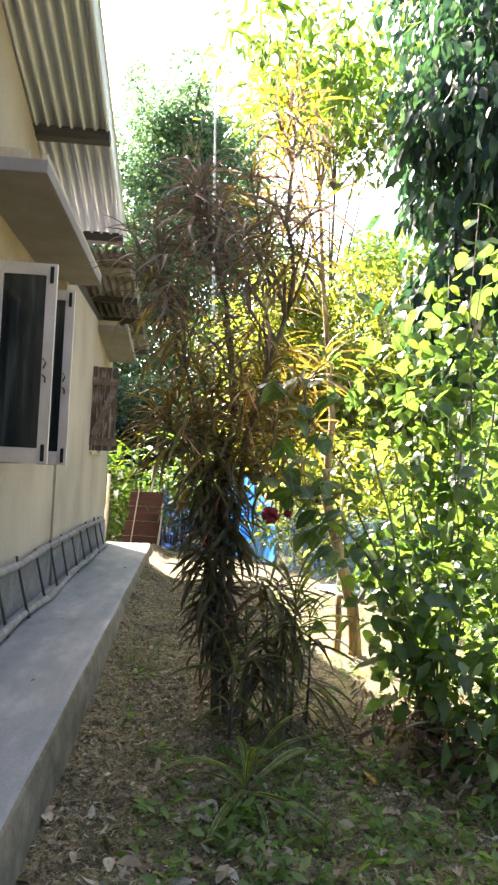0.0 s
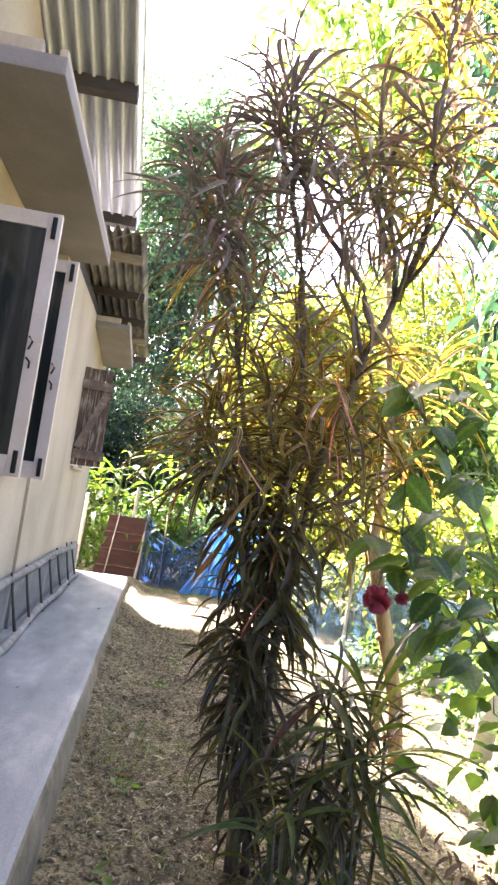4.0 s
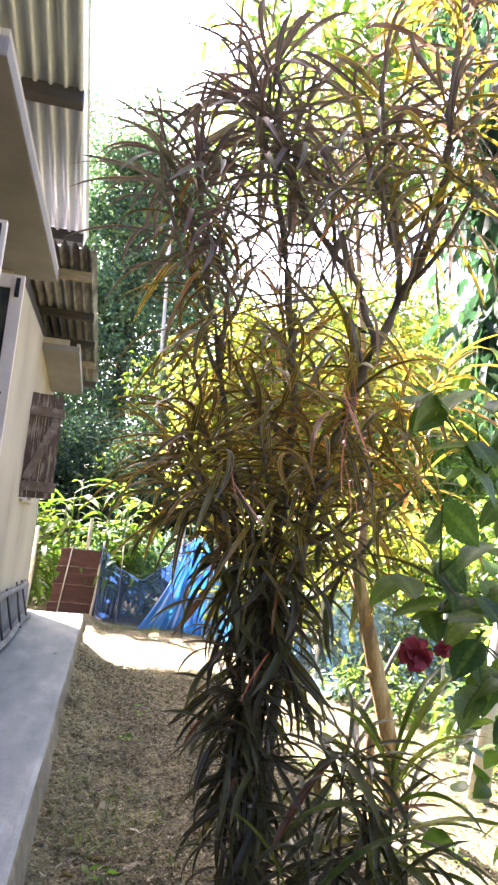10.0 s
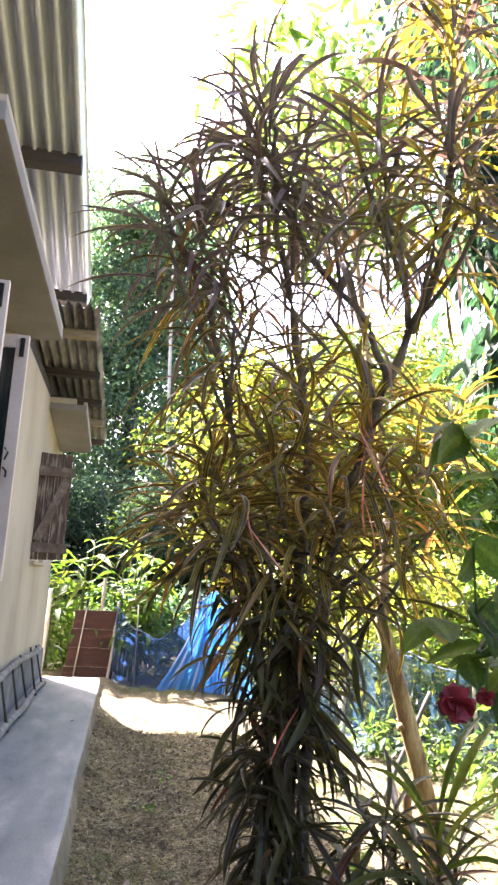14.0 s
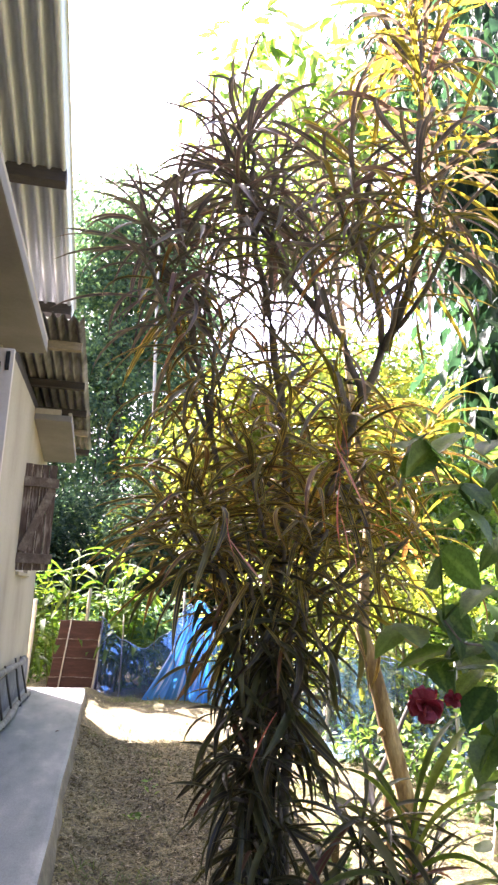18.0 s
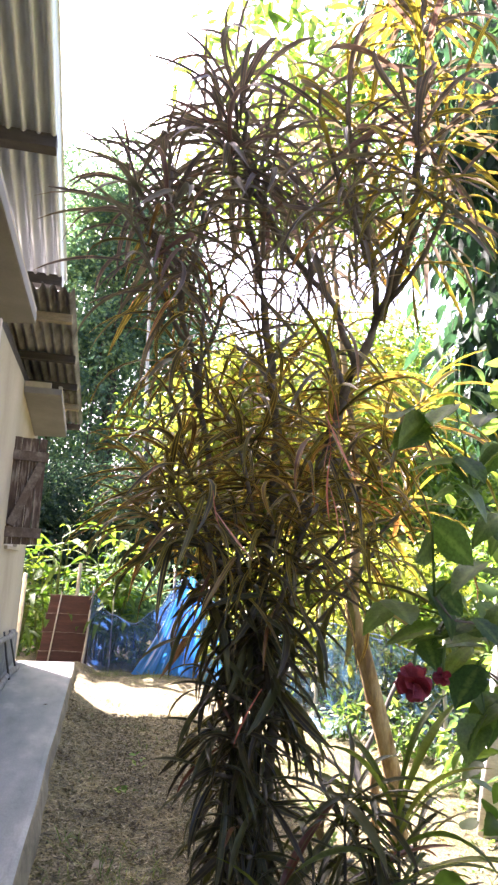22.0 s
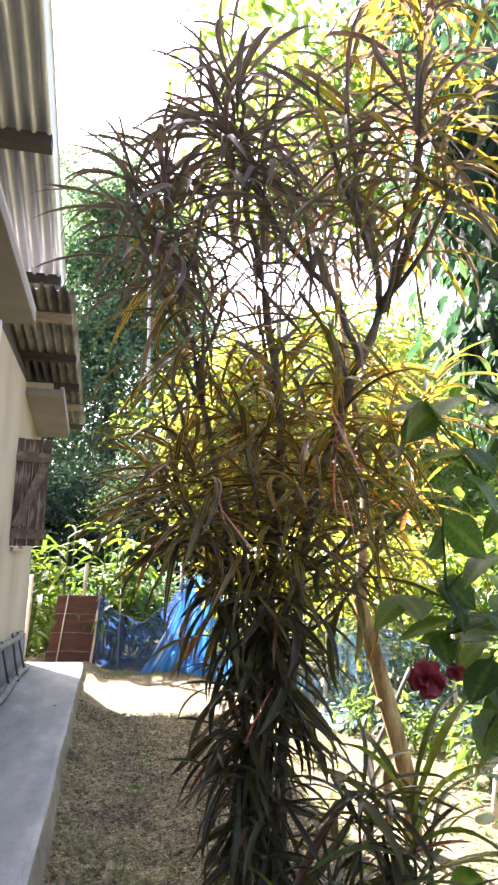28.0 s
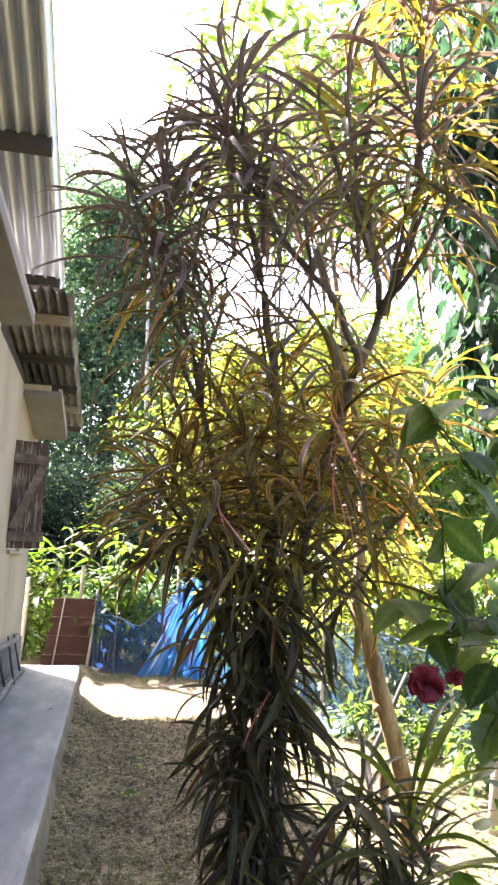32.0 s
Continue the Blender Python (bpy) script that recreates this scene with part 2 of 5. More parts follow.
# Fine blue net: open weave that light passes through.
def net_material(name, colour, cover, streak):
    m, n, l, b = material(name, 0.55)
    weave = n.new("ShaderNodeAttribute")
    weave.attribute_name = "weave"
    wave = n.new("ShaderNodeTexNoise")
    wave.inputs["Scale"].default_value = 42
    wave.inputs["Detail"].default_value = 3
    l.new(weave.outputs["Vector"], wave.inputs["Vector"])
    fold = wave.outputs["Fac"]
    # dark creases and bright fold highlights are painted along the weave
    l.new(ramp(n, l, fold, [(0.36, tuple(0.6 * v for v in colour)), (0.5, colour), (0.56, tuple(1.25 * v for v in colour)), (0.63, streak)]), b.inputs["Base Color"])
    t = n.new("ShaderNodeBsdfTranslucent")
    t.inputs[0].default_value = (*[min(1, 1.3 * v) for v in colour], 1)
    s = n.new("ShaderNodeMixShader")
    s.inputs[0].default_value = 0.45
    clear = n.new("ShaderNodeBsdfTransparent")
    s2 = n.new("ShaderNodeMixShader")
    l.new(ramp(n, l, fold, [(0.3, (cover[0],) * 3), (0.7, (cover[1],) * 3)]), s2.inputs[0])
    l.new(b.outputs[0], s.inputs[1])
    l.new(t.outputs[0], s.inputs[2])
    l.new(clear.outputs[0], s2.inputs[1])
    l.new(s.outputs[0], s2.inputs[2])
    l.new(s2.outputs[0], n["Material Output"].inputs[0])
    return m


M_NET = net_material("blue_net", (0.026, 0.075, 0.23), (0.5, 0.66), (0.045, 0.12, 0.33))
M_NETPALE = net_material("faded_blue_net", (0.06, 0.15, 0.26), (0.22, 0.42), (0.12, 0.26, 0.38))
M_PLASTIC = surface("pale_blue_plastic_sheet", [(0.3, (0.05, 0.1, 0.16)), (0.7, (0.13, 0.2, 0.26))], 6, 60, 0.4, grain=0.15)
M_NETFOLD = net_material("blue_net_bunched", (0.04, 0.26, 0.66), (0.6, 0.98), (0.75, 0.85, 0.95))

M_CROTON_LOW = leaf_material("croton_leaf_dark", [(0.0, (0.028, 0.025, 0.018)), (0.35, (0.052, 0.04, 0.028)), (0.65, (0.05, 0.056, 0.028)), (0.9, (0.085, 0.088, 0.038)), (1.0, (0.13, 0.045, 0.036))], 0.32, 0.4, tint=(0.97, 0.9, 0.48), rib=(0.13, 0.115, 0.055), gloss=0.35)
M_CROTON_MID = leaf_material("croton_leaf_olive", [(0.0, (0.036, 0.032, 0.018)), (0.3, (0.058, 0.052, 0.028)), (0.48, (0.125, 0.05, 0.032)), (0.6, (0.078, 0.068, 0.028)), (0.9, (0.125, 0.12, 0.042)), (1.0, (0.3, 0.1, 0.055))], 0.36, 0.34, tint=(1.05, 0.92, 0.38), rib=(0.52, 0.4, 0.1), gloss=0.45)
# the greyed bronze includes haze and backlit shade of the crown
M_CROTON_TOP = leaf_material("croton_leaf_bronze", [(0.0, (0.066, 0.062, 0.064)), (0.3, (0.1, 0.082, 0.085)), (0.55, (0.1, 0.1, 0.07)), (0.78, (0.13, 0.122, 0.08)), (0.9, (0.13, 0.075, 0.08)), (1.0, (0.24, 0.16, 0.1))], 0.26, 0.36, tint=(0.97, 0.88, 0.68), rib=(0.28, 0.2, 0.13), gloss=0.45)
# gold leaf colour with the yellow backlight painted in
M_CROTON_GOLD = leaf_material("croton_leaf_backlit_gold", [(0.0, (0.075, 0.07, 0.026)), (0.5, (0.13, 0.112, 0.032)), (1.0, (0.2, 0.16, 0.045))], 0.4, 0.42, tint=(1.0, 0.92, 0.3), rib=(0.4, 0.34, 0.07))
M_CROTON_PINK = leaf_material("croton_leaf_withered", [(0.0, (0.4, 0.12, 0.08)), (0.5, (0.52, 0.22, 0.17)), (1.0, (0.6, 0.34, 0.27))], 0.3, 0.6, tint=(1, 0.6, 0.5), by="object")
M_HIB = leaf_material("hibiscus_leaf", [(0.0, (0.036, 0.07, 0.036)), (0.5, (0.068, 0.114, 0.045)), (1.0, (0.125, 0.175, 0.054))], 0.45, 0.4, (1.2, 1.3, 0.42), gloss=0.25)
M_HIBLEAF = leaf_material("veined_hibiscus_leaf", [(0.0, (0.036, 0.07, 0.036)), (0.5, (0.068, 0.114, 0.045)), (1.0, (0.125, 0.175, 0.054))], 0.42, 0.34, (1.2, 1.3, 0.42), by="object", gloss=0.4, rib=(0.16, 0.22, 0.09))
M_LUSH = leaf_material("sunlit_leaf", [(0.0, (0.06, 0.11, 0.03)), (0.5, (0.1, 0.17, 0.045)), (1.0, (0.17, 0.22, 0.06))], 0.5, 0.4, (0.97, 1.1, 0.38))
M_CANOPY = leaf_material("high_canopy_leaf", [(0.0, (0.045, 0.08, 0.02)), (0.5, (0.075, 0.12, 0.03)), (1.0, (0.12, 0.15, 0.04))], 0.42, 0.45, (1.0, 1.05, 0.36))
M_GINGER = leaf_material("ginger_leaf", [(0.0, (0.045, 0.085, 0.02)), (0.5, (0.072, 0.125, 0.027)), (1.0, (0.13, 0.165, 0.036))], 0.45, 0.6, (0.95, 1.1, 0.32), by="object", gloss=0.2)
M_GOLDTREE = leaf_material("yellow_green_leaf", [(0.0, (0.09, 0.125, 0.03)), (0.5, (0.14, 0.17, 0.04)), (1.0, (0.22, 0.225, 0.06))], 0.5, 0.45, (1.04, 1.02, 0.34))
# forest leaf colours carry the bluish lift of distant haze
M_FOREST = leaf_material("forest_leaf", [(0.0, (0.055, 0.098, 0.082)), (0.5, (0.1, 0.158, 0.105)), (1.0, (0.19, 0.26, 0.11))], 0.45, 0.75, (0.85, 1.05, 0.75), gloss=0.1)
# darker copy of the forest leaf, with the undergrowth's shade put into the colour
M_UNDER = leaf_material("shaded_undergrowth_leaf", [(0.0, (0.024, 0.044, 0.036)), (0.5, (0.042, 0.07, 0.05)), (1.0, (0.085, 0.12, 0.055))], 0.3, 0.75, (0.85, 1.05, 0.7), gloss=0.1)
M_VINE = leaf_material("vine_leaf", [(0.0, (0.022, 0.045, 0.034)), (0.6, (0.035, 0.07, 0.045)), (1.0, (0.07, 0.12, 0.05))], 0.3, 0.5, (0.85, 1.15, 0.65), gloss=0.25)
M_STRAP = leaf_material("green_strap_leaf", [(0.0, (0.045, 0.066, 0.024)), (0.6, (0.075, 0.105, 0.035)), (1.0, (0.14, 0.16, 0.05))], 0.5, 0.4, by="object", rib=(0.11, 0.13, 0.05), gloss=0.3)
M_STRIPED = leaf_material("yellow_edged_strap_leaf", [(0.0, (0.05, 0.08, 0.025)), (1.0, (0.09, 0.13, 0.035))], 0.42, 0.4, by="object", rib=(0.42, 0.42, 0.1), gloss=0.35)
M_STRAW = leaf_material("dry_straw", [(0.0, (0.12, 0.105, 0.055)), (0.5, (0.26, 0.225, 0.135)), (1.0, (0.46, 0.41, 0.28))], 0.1, 0.85, gloss=0.1)
M_LITTER = leaf_material("dry_fallen_leaf", [(0.0, (0.13, 0.095, 0.055)), (0.5, (0.25, 0.2, 0.13)), (0.85, (0.34, 0.29, 0.215)), (1.0, (0.38, 0.34, 0.27))], 0.15, 0.8)
M_SILVERLEAF = leaf_material("silvery_dry_leaf", [(0.0, (0.16, 0.14, 0.1)), (0.6, (0.28, 0.26, 0.2)), (1.0, (0.4, 0.38, 0.31))], 0.12, 0.75, by="object", gloss=0.3)
M_DEADLEAF = leaf_material("brown_dead_leaf", [(0.0, (0.045, 0.03, 0.02)), (0.6, (0.09, 0.06, 0.038)), (1.0, (0.16, 0.11, 0.07))], 0.15, 0.8)
M_YELLOWLEAF = surface("orange_leaf_skin", [(0.3, (0.5, 0.2, 0.02)), (0.7, (0.62, 0.34, 0.04))], 30, 200, 0.5, grain=0.2)
M_GRASS = leaf_material("grass_blade", [(0.0, (0.06, 0.1, 0.025)), (0.6, (0.1, 0.15, 0.035)), (1.0, (0.22, 0.21, 0.08))], 0.4, 0.5)
M_PETAL = leaf_material("dark_red_petal", [(0.0, (0.17, 0.022, 0.036)), (1.0, (0.3, 0.05, 0.07))], 0.25, 0.75, (1.0, 0.4, 0.4))


# ---- building helpers ----
def mesh_of(name, verts, faces, mat, smooth=False):
    me = bpy.data.meshes.new(name)
    me.from_pydata([tuple(v) for v in verts], [], faces)
    me.materials.append(mat)
    if smooth:
        me.polygons.foreach_set("use_smooth", [True] * len(me.polygons))
    me.update()
    return me


def bm_mesh(name, bm, mat, smooth=False):
    me = bpy.data.meshes.new(name)
    bmesh.ops.recalc_face_normals(bm, faces=bm.faces)
    bm.to_mesh(me)
    bm.free()
    me.materials.append(mat)
    if smooth:
        me.polygons.foreach_set("use_smooth", [True] * len(me.polygons))
    return me


def part(name, bm, mat, parent=None, label="", smooth=False):
    me = bm if isinstance(bm, bpy.types.Mesh) else bm_mesh(name, bm, mat, smooth)
    ob = new(name, me)
    if parent:
        ob.parent = parent
    if label:
        ob["label"] = label
    return ob


def holder(name, at, label, category, group="", kind=""):
    ob = tagged(new(name), label, category, group, kind)
    ob.location = at
    ob.empty_display_size = 0.1
    HOLD[ob.name] = Vector(at)
    return ob


HOLD = {}


def box(lo, hi, bevel=0.0, off=(0, 0, 0)):
    bm = bmesh.new()
    bmesh.ops.create_cube(bm, size=1)
    for v in bm.verts:
        for k in range(3):
            v.co[k] = (lo[k] + hi[k]) / 2 + v.co[k] * (hi[k] - lo[k]) - off[k]
    if bevel:
        bmesh.ops.bevel(bm, geom=bm.edges[:], offset=bevel, segments=2, affect="EDGES", profile=0.7)
    return bm


def tube(points, radii, sides=8, wob=0.0, cap=True):
    """Verts and faces of a tapering tube along points."""
    verts, faces = [], []
    pts = [Vector(p) for p in points]
    for k, p in enumerate(pts):
        d = (pts[min(k + 1, len(pts) - 1)] - pts[max(k - 1, 0)]).normalized()
        a = d.orthogonal().normalized() if abs(d.z) < 0.9 else d.cross(Vector((0, 1, 0))).normalized()
        c = d.cross(a)
        for s in range(sides):
            w = 2 * math.pi * s / sides
            r = radii[k] * (1 + wob * random.uniform(-1, 1))
            verts.append(p + (a * math.cos(w) + c * math.sin(w)) * r)
    for k in range(len(pts) - 1):
        for s in range(sides):
            i, j = k * sides + s, k * sides + (s + 1) % sides
            faces.append((i, j, j + sides, i + sides))
    if cap:
        faces.append(tuple(range(sides))[::-1])
        faces.append(tuple(range((len(pts) - 1) * sides, len(pts) * sides)))
    return verts, faces


def tubes(list_of):
    """Joins several tubes into one set of verts and faces."""
    verts, faces = [], []
    for v, f in list_of:
        k = len(verts)
        verts += v
        faces += [tuple(i + k for i in q) for q in f]
    return verts, faces


def bend_line(a, b, bulge, steps=6, shake=0.0):
    a, b, bulge = Vector(a), Vector(b), Vector(bulge)
    out = []
    for k in range(steps + 1):
        s = k / steps
        p = a.lerp(b, s) + bulge * (4 * s * (1 - s))
        if 0 < k < steps and shake:
            p += Vector([random.uniform(-shake, shake) for _ in range(3)])
        out.append(p)
    return out


def strap_leaf(length, width, bend, curl=0.0, steps=7, fold=0.3):
    """A long arching strap leaf along +x from the origin, which bends down by that many radians; two faces across."""
    verts, faces = [], []
    x = z = 0.0
    for k in range(steps + 1):
        s = k / steps
        if k:
            ang = -bend * ((k - 0.5) / steps) ** 1.3
            x, z = x + math.cos(ang) / steps, z + math.sin(ang) / steps
        w = width * (0.4 + 1.2 * s) if s < 0.5 else width * (1.0 - ((s - 0.5) / 0.5) ** 2.2 * 0.96)
        y = curl * s * s
        verts += [(x * length, y * length - w / 2, z * length + fold * w), (x * length, y * length, z * length), (x * length, y * length + w / 2, z * length + fold * w)]
    for k in range(steps):
        i = 3 * k
        faces += [(i, i + 1, i + 4, i + 3), (i + 1, i + 2, i + 5, i + 4)]
    return np.array(verts), faces


def oval_leaf(length, width, fold=0.25, tip=0.12, steps=4):
    """A broad pointed leaf along +x from the origin."""
    verts, faces = [], []
    for k in range(steps + 1):
        s = k / steps
        w = width * math.sin(math.pi * min(1, s * 0.92 + 0.06)) ** 0.8
        w = max(w, 0.004)
        x, z = length * s, -tip * length * s * s
        verts += [(x, -w / 2, z + fold * w / 2), (x, 0, z), (x, w / 2, z + fold * w / 2)]
    for k in range(steps):
        i = 3 * k
        faces += [(i, i + 1, i + 4, i + 3), (i + 1, i + 2, i + 5, i + 4)]
    return np.array(verts), faces


def turn_to(d, roll):
    """A turn that takes +x to d, with the leaf's upper side upwards, rolled by roll."""
    d = Vector(d).normalized()
    side = Vector((0, 0, 1)).cross(d)
    side = side.normalized() if side.length > 1e-3 else Vector((0, 1, 0))
    up = d.cross(side)
    r = Matrix((d, side, up)).transposed()
    return r @ Matrix.Rotation(roll, 3, "X")


def across(me):
    """Marks each vertex of strap leaves with its distance from the midrib, 0 to 1."""
    a = me.attributes.new("across", "FLOAT", "POINT")
    k = np.arange(len(me.vertices)) % 3
    a.data.foreach_set("value", np.where(k == 1, 0.0, 1.0).astype(np.float32))
    return me


def scatter(name, rng, places, ways, sizes, shapes, mat, roll=0.6, pick=None):
    """Many leaves joined into one mesh: places, ways (unit), sizes, and the leaf shapes to pick from."""
    places, sizes = np.asarray(places, float), np.asarray(sizes, float)
    d = np.asarray(ways, float)
    d = d / (np.linalg.norm(d, axis=1, keepdims=True) + 1e-9)
    side = np.cross((0.0, 0.0, 1.0), d) + np.array((0, 1e-6, 0))
    side /= np.linalg.norm(side, axis=1, keepdims=True)
    up = np.cross(d, side)
    a = rng.normal(0, roll, len(d))[:, None]
    side, up = side * np.cos(a) + up * np.sin(a), up * np.cos(a) - side * np.sin(a)
    turn = np.stack([d, side, up], 2) * sizes[:, None, None]
    pick = rng.integers(len(shapes), size=len(d)) if pick is None else np.asarray(pick)
    vs, fs, k = [], [], 0
    for j, (v, f) in enumerate(shapes):
        ids = np.where(pick == j)[0]
        if not len(ids):
            continue
        q = np.einsum("nij,vj->nvi", turn[ids], np.asarray(v)) + places[ids][:, None, :]
        vs.append(q.reshape(-1, 3))
        first = k + np.arange(len(ids)) * len(v)
        for face in f:
            fs += (first[:, None] + np.array(face)[None, :]).tolist()
        k += len(ids) * len(v)
    me = bpy.data.meshes.new(name)
    me.from_pydata(np.concatenate(vs).tolist(), [], fs)
    me.materials.append(mat)
    me.polygons.foreach_set("use_smooth", [True] * len(me.polygons))
    return me


def clumps(rng, centre, radii, count, clump, each, down=0.2):
    """Leaf places and ways: clumps over an uneven ellipsoid crown, with gaps between them."""
    places, ways = [], []
    for _ in range(count):
        d = rng.normal(size=3)
        d /= np.linalg.norm(d)
        c = np.array(centre) + d * np.array(radii) * rng.uniform(0.45, 1.08)
        n = int(each * rng.uniform(0.6, 1.4))
        q = rng.normal(size=(n, 3)) * clump * np.array([1, 1, 0.6]) * rng.uniform(0.6, 1.3)
        w = q / (np.linalg.norm(q, axis=1, keepdims=True) + 1e-6) + rng.normal(size=(n, 3)) * 0.5 - np.array([0, 0, down])
        places.append(c + q)
        ways.append(w)
    return np.concatenate(places), np.concatenate(ways)


SMALL = [oval_leaf(1, w, 0.3, t, 2) for w, t in ((0.45, 0.1), (0.55, 0.25), (0.38, 0.3))]
FAR = [(np.array([(0, 0, 0), (0.4, -w / 2, 0.1), (1, 0, -t), (0.45, w / 2, 0.1)]), [(0, 1, 2), (0, 2, 3)]) for w, t in ((0.5, 0.1), (0.6, 0.25), (0.42, 0.3))]
LONG = [oval_leaf(1, w, 0.3, t, 3) for w, t in ((0.3, 0.2), (0.36, 0.4), (0.26, 0.55))]


def tree(name, label, base, top, radius, trunk_mat, leaf_mat, crowns, rng, size, limbs=5, lean=(0, 0, 0), shapes=SMALL, down=0.2, group="", taper=0.85):
    """A tapered trunk with limbs and a crown of leaf clumps; crowns: (centre, radii, clumps, clump size, leaves in each)."""
    t = holder(name, base, label, "tree", group)
    b0 = Vector(base)
    line = bend_line((0, 0, -0.1), Vector(top) - b0, lean, 8, min(radius * 0.3, 0.02))
    part("trunk", mesh_of("trunk", *tube(line, [radius * (1.25 - taper * k / 8 if taper < 1.1 else 0.1 + 1.15 * (1 - k / 8) ** 3) for k in range(9)], 10, 0.06), trunk_mat, True), None, t)
    for k in range(limbs):
        c, r = crowns[k % len(crowns)][:2]
        s = line[rng.integers(4, 8)]
        e = Vector([c[j] - b0[j] + rng.uniform(-0.6, 0.6) * r[j] for j in range(3)])
        ln = bend_line(s, e, (0, 0, 0.1 * (e - s).length), 5, radius * 0.3)
        part("limb", mesh_of("limb", *tube(ln, [radius * (0.5 - 0.08 * j) for j in range(6)], 7, 0.05), trunk_mat, True), None, t)
    for c, r, count, clump, each in crowns:
        p, w = clumps(rng, np.array(c) - np.array(base), r, count, clump, each, down)
        part("crown", scatter("crown", rng, p, w, size * rng.uniform(0.6, 1.3, len(p)), shapes, leaf_mat), None, t)
    return t


# ---- ground ----
def ground_height(x, y):
    """Level beside the house; falls a little to the right of the path and rises at the far fence."""
    s = min(1.0, max(0.0, (x - 0.9) / 2.0))
    bumps = 0.02 * noise.noise(Vector((x * 1.7, y * 1.7, 0))) + 0.012 * noise.noise(Vector((x * 5, y * 5, 3)))
    heap = 0.0
    if 0.0 <= x < 0.6:
        q = min(1.0, max(0.0, (y - 1.8) / 2.5))
        heap = 0.12 * q * (1 + 0.5 * noise.noise(Vector((1.0, y * 2.3, 7)))) * math.exp(-(x / 0.17) ** 2)
    return -0.12 * s * s * (3 - 2 * s) + heap + (bumps if x > 0.03 else 0.0)


def ground():
    xs = np.concatenate([np.linspace(-400, -8, 12), np.linspace(-6, 0, 8), np.linspace(0.08, 5, 70), np.linspace(5.5, 14, 18), np.linspace(20, 400, 14)])
    ys = np.concatenate([np.linspace(-400, -8, 12), np.linspace(-6, -0.2, 12), np.linspace(0, 9.5, 120), np.linspace(10, 30, 22), np.linspace(40, 500, 14)])
    verts = [(x, y, ground_height(x, y)) for y in ys for x in xs]
    w = len(xs)
    faces = [(j * w + i, j * w + i + 1, (j + 1) * w + i + 1, (j + 1) * w + i) for j in range(len(ys) - 1) for i in range(w - 1)]
    g = new("ground", mesh_of("ground", verts, faces, M_SOIL, True))
    tagged(g, "bare brown earth yard with moss and dry litter", "ground", kind="structure")


ground()

# ---- concrete walk along the house ----
pv = holder("pavement", (-0.35, 3, 0), "raised grey concrete walkway slab beside the house", "walkway", kind="structure")


def rough_edge_slab():
    """The slab, with a slightly wavy outer edge and worn top arris."""
    rng = random.Random(4)
    n = 60
    verts, faces = [], []
    for k in range(n + 1):
        y = -5 + 13.0 * k / n
        w = 0.008 * noise.noise(Vector((y * 1.3, 0, 5)))
        z = 0.2 + 0.003 * noise.noise(Vector((y * 0.9, 2, 5)))
        prof = [(-0.9, 0.2), (-0.03 + w, z), (-0.008 + w, z - 0.004), (w, z - 0.016), (w + 0.012 + 0.01 * rng.random(), 0.1), (w + 0.02 + 0.015 * rng.random(), -0.06), (-0.9, -0.06)]
        verts += [(a + 0.35, y - 3, c) for a, c in prof]
    m = 7
    for k in range(n):
        for j in range(m):
            a, b = k * m + j, k * m + (j + 1) % m
            faces.append((a, b, b + m, a + m))
    faces += [tuple(range(m)), tuple(range(n * m, n * m + m))[::-1]]
    me = mesh_of("slab", verts, faces, M_CONCRETE)
    me.materials.append(M_SIDE)
    for p in me.polygons:
        if abs(p.normal.z) < 0.6 and p.normal.x > 0.5:
            p.material_index = 1
    return me


part("slab", rough_edge_slab(), None, pv)

# ---- the house ----
H0 = Vector((-0.74, 3, 0.2))
house = holder("house", H0, "single-storey cream plastered house with tin roof eaves", "house")


def hbox(name, lo, hi, mat, parent=house, bevel=0.0, label="", base=None):
    base = H0 if base is None else base
    return part(name, box(lo, hi, bevel, base), mat, parent, label)


WX0, WX1 = -0.98, -0.64
WXN, YSTEP, WXS = -0.80, 4.45, -0.66     # the near wall: back at the window, nearly flush under its sill
W1 = (1.75, 3.9, 1.2, 2.44)      # y from, y to, sill, head of the near window
W2 = (6.3, 7.2, 1.36, 2.3)    # the far one
WTOP, WHIGH = 2.84, 3.12


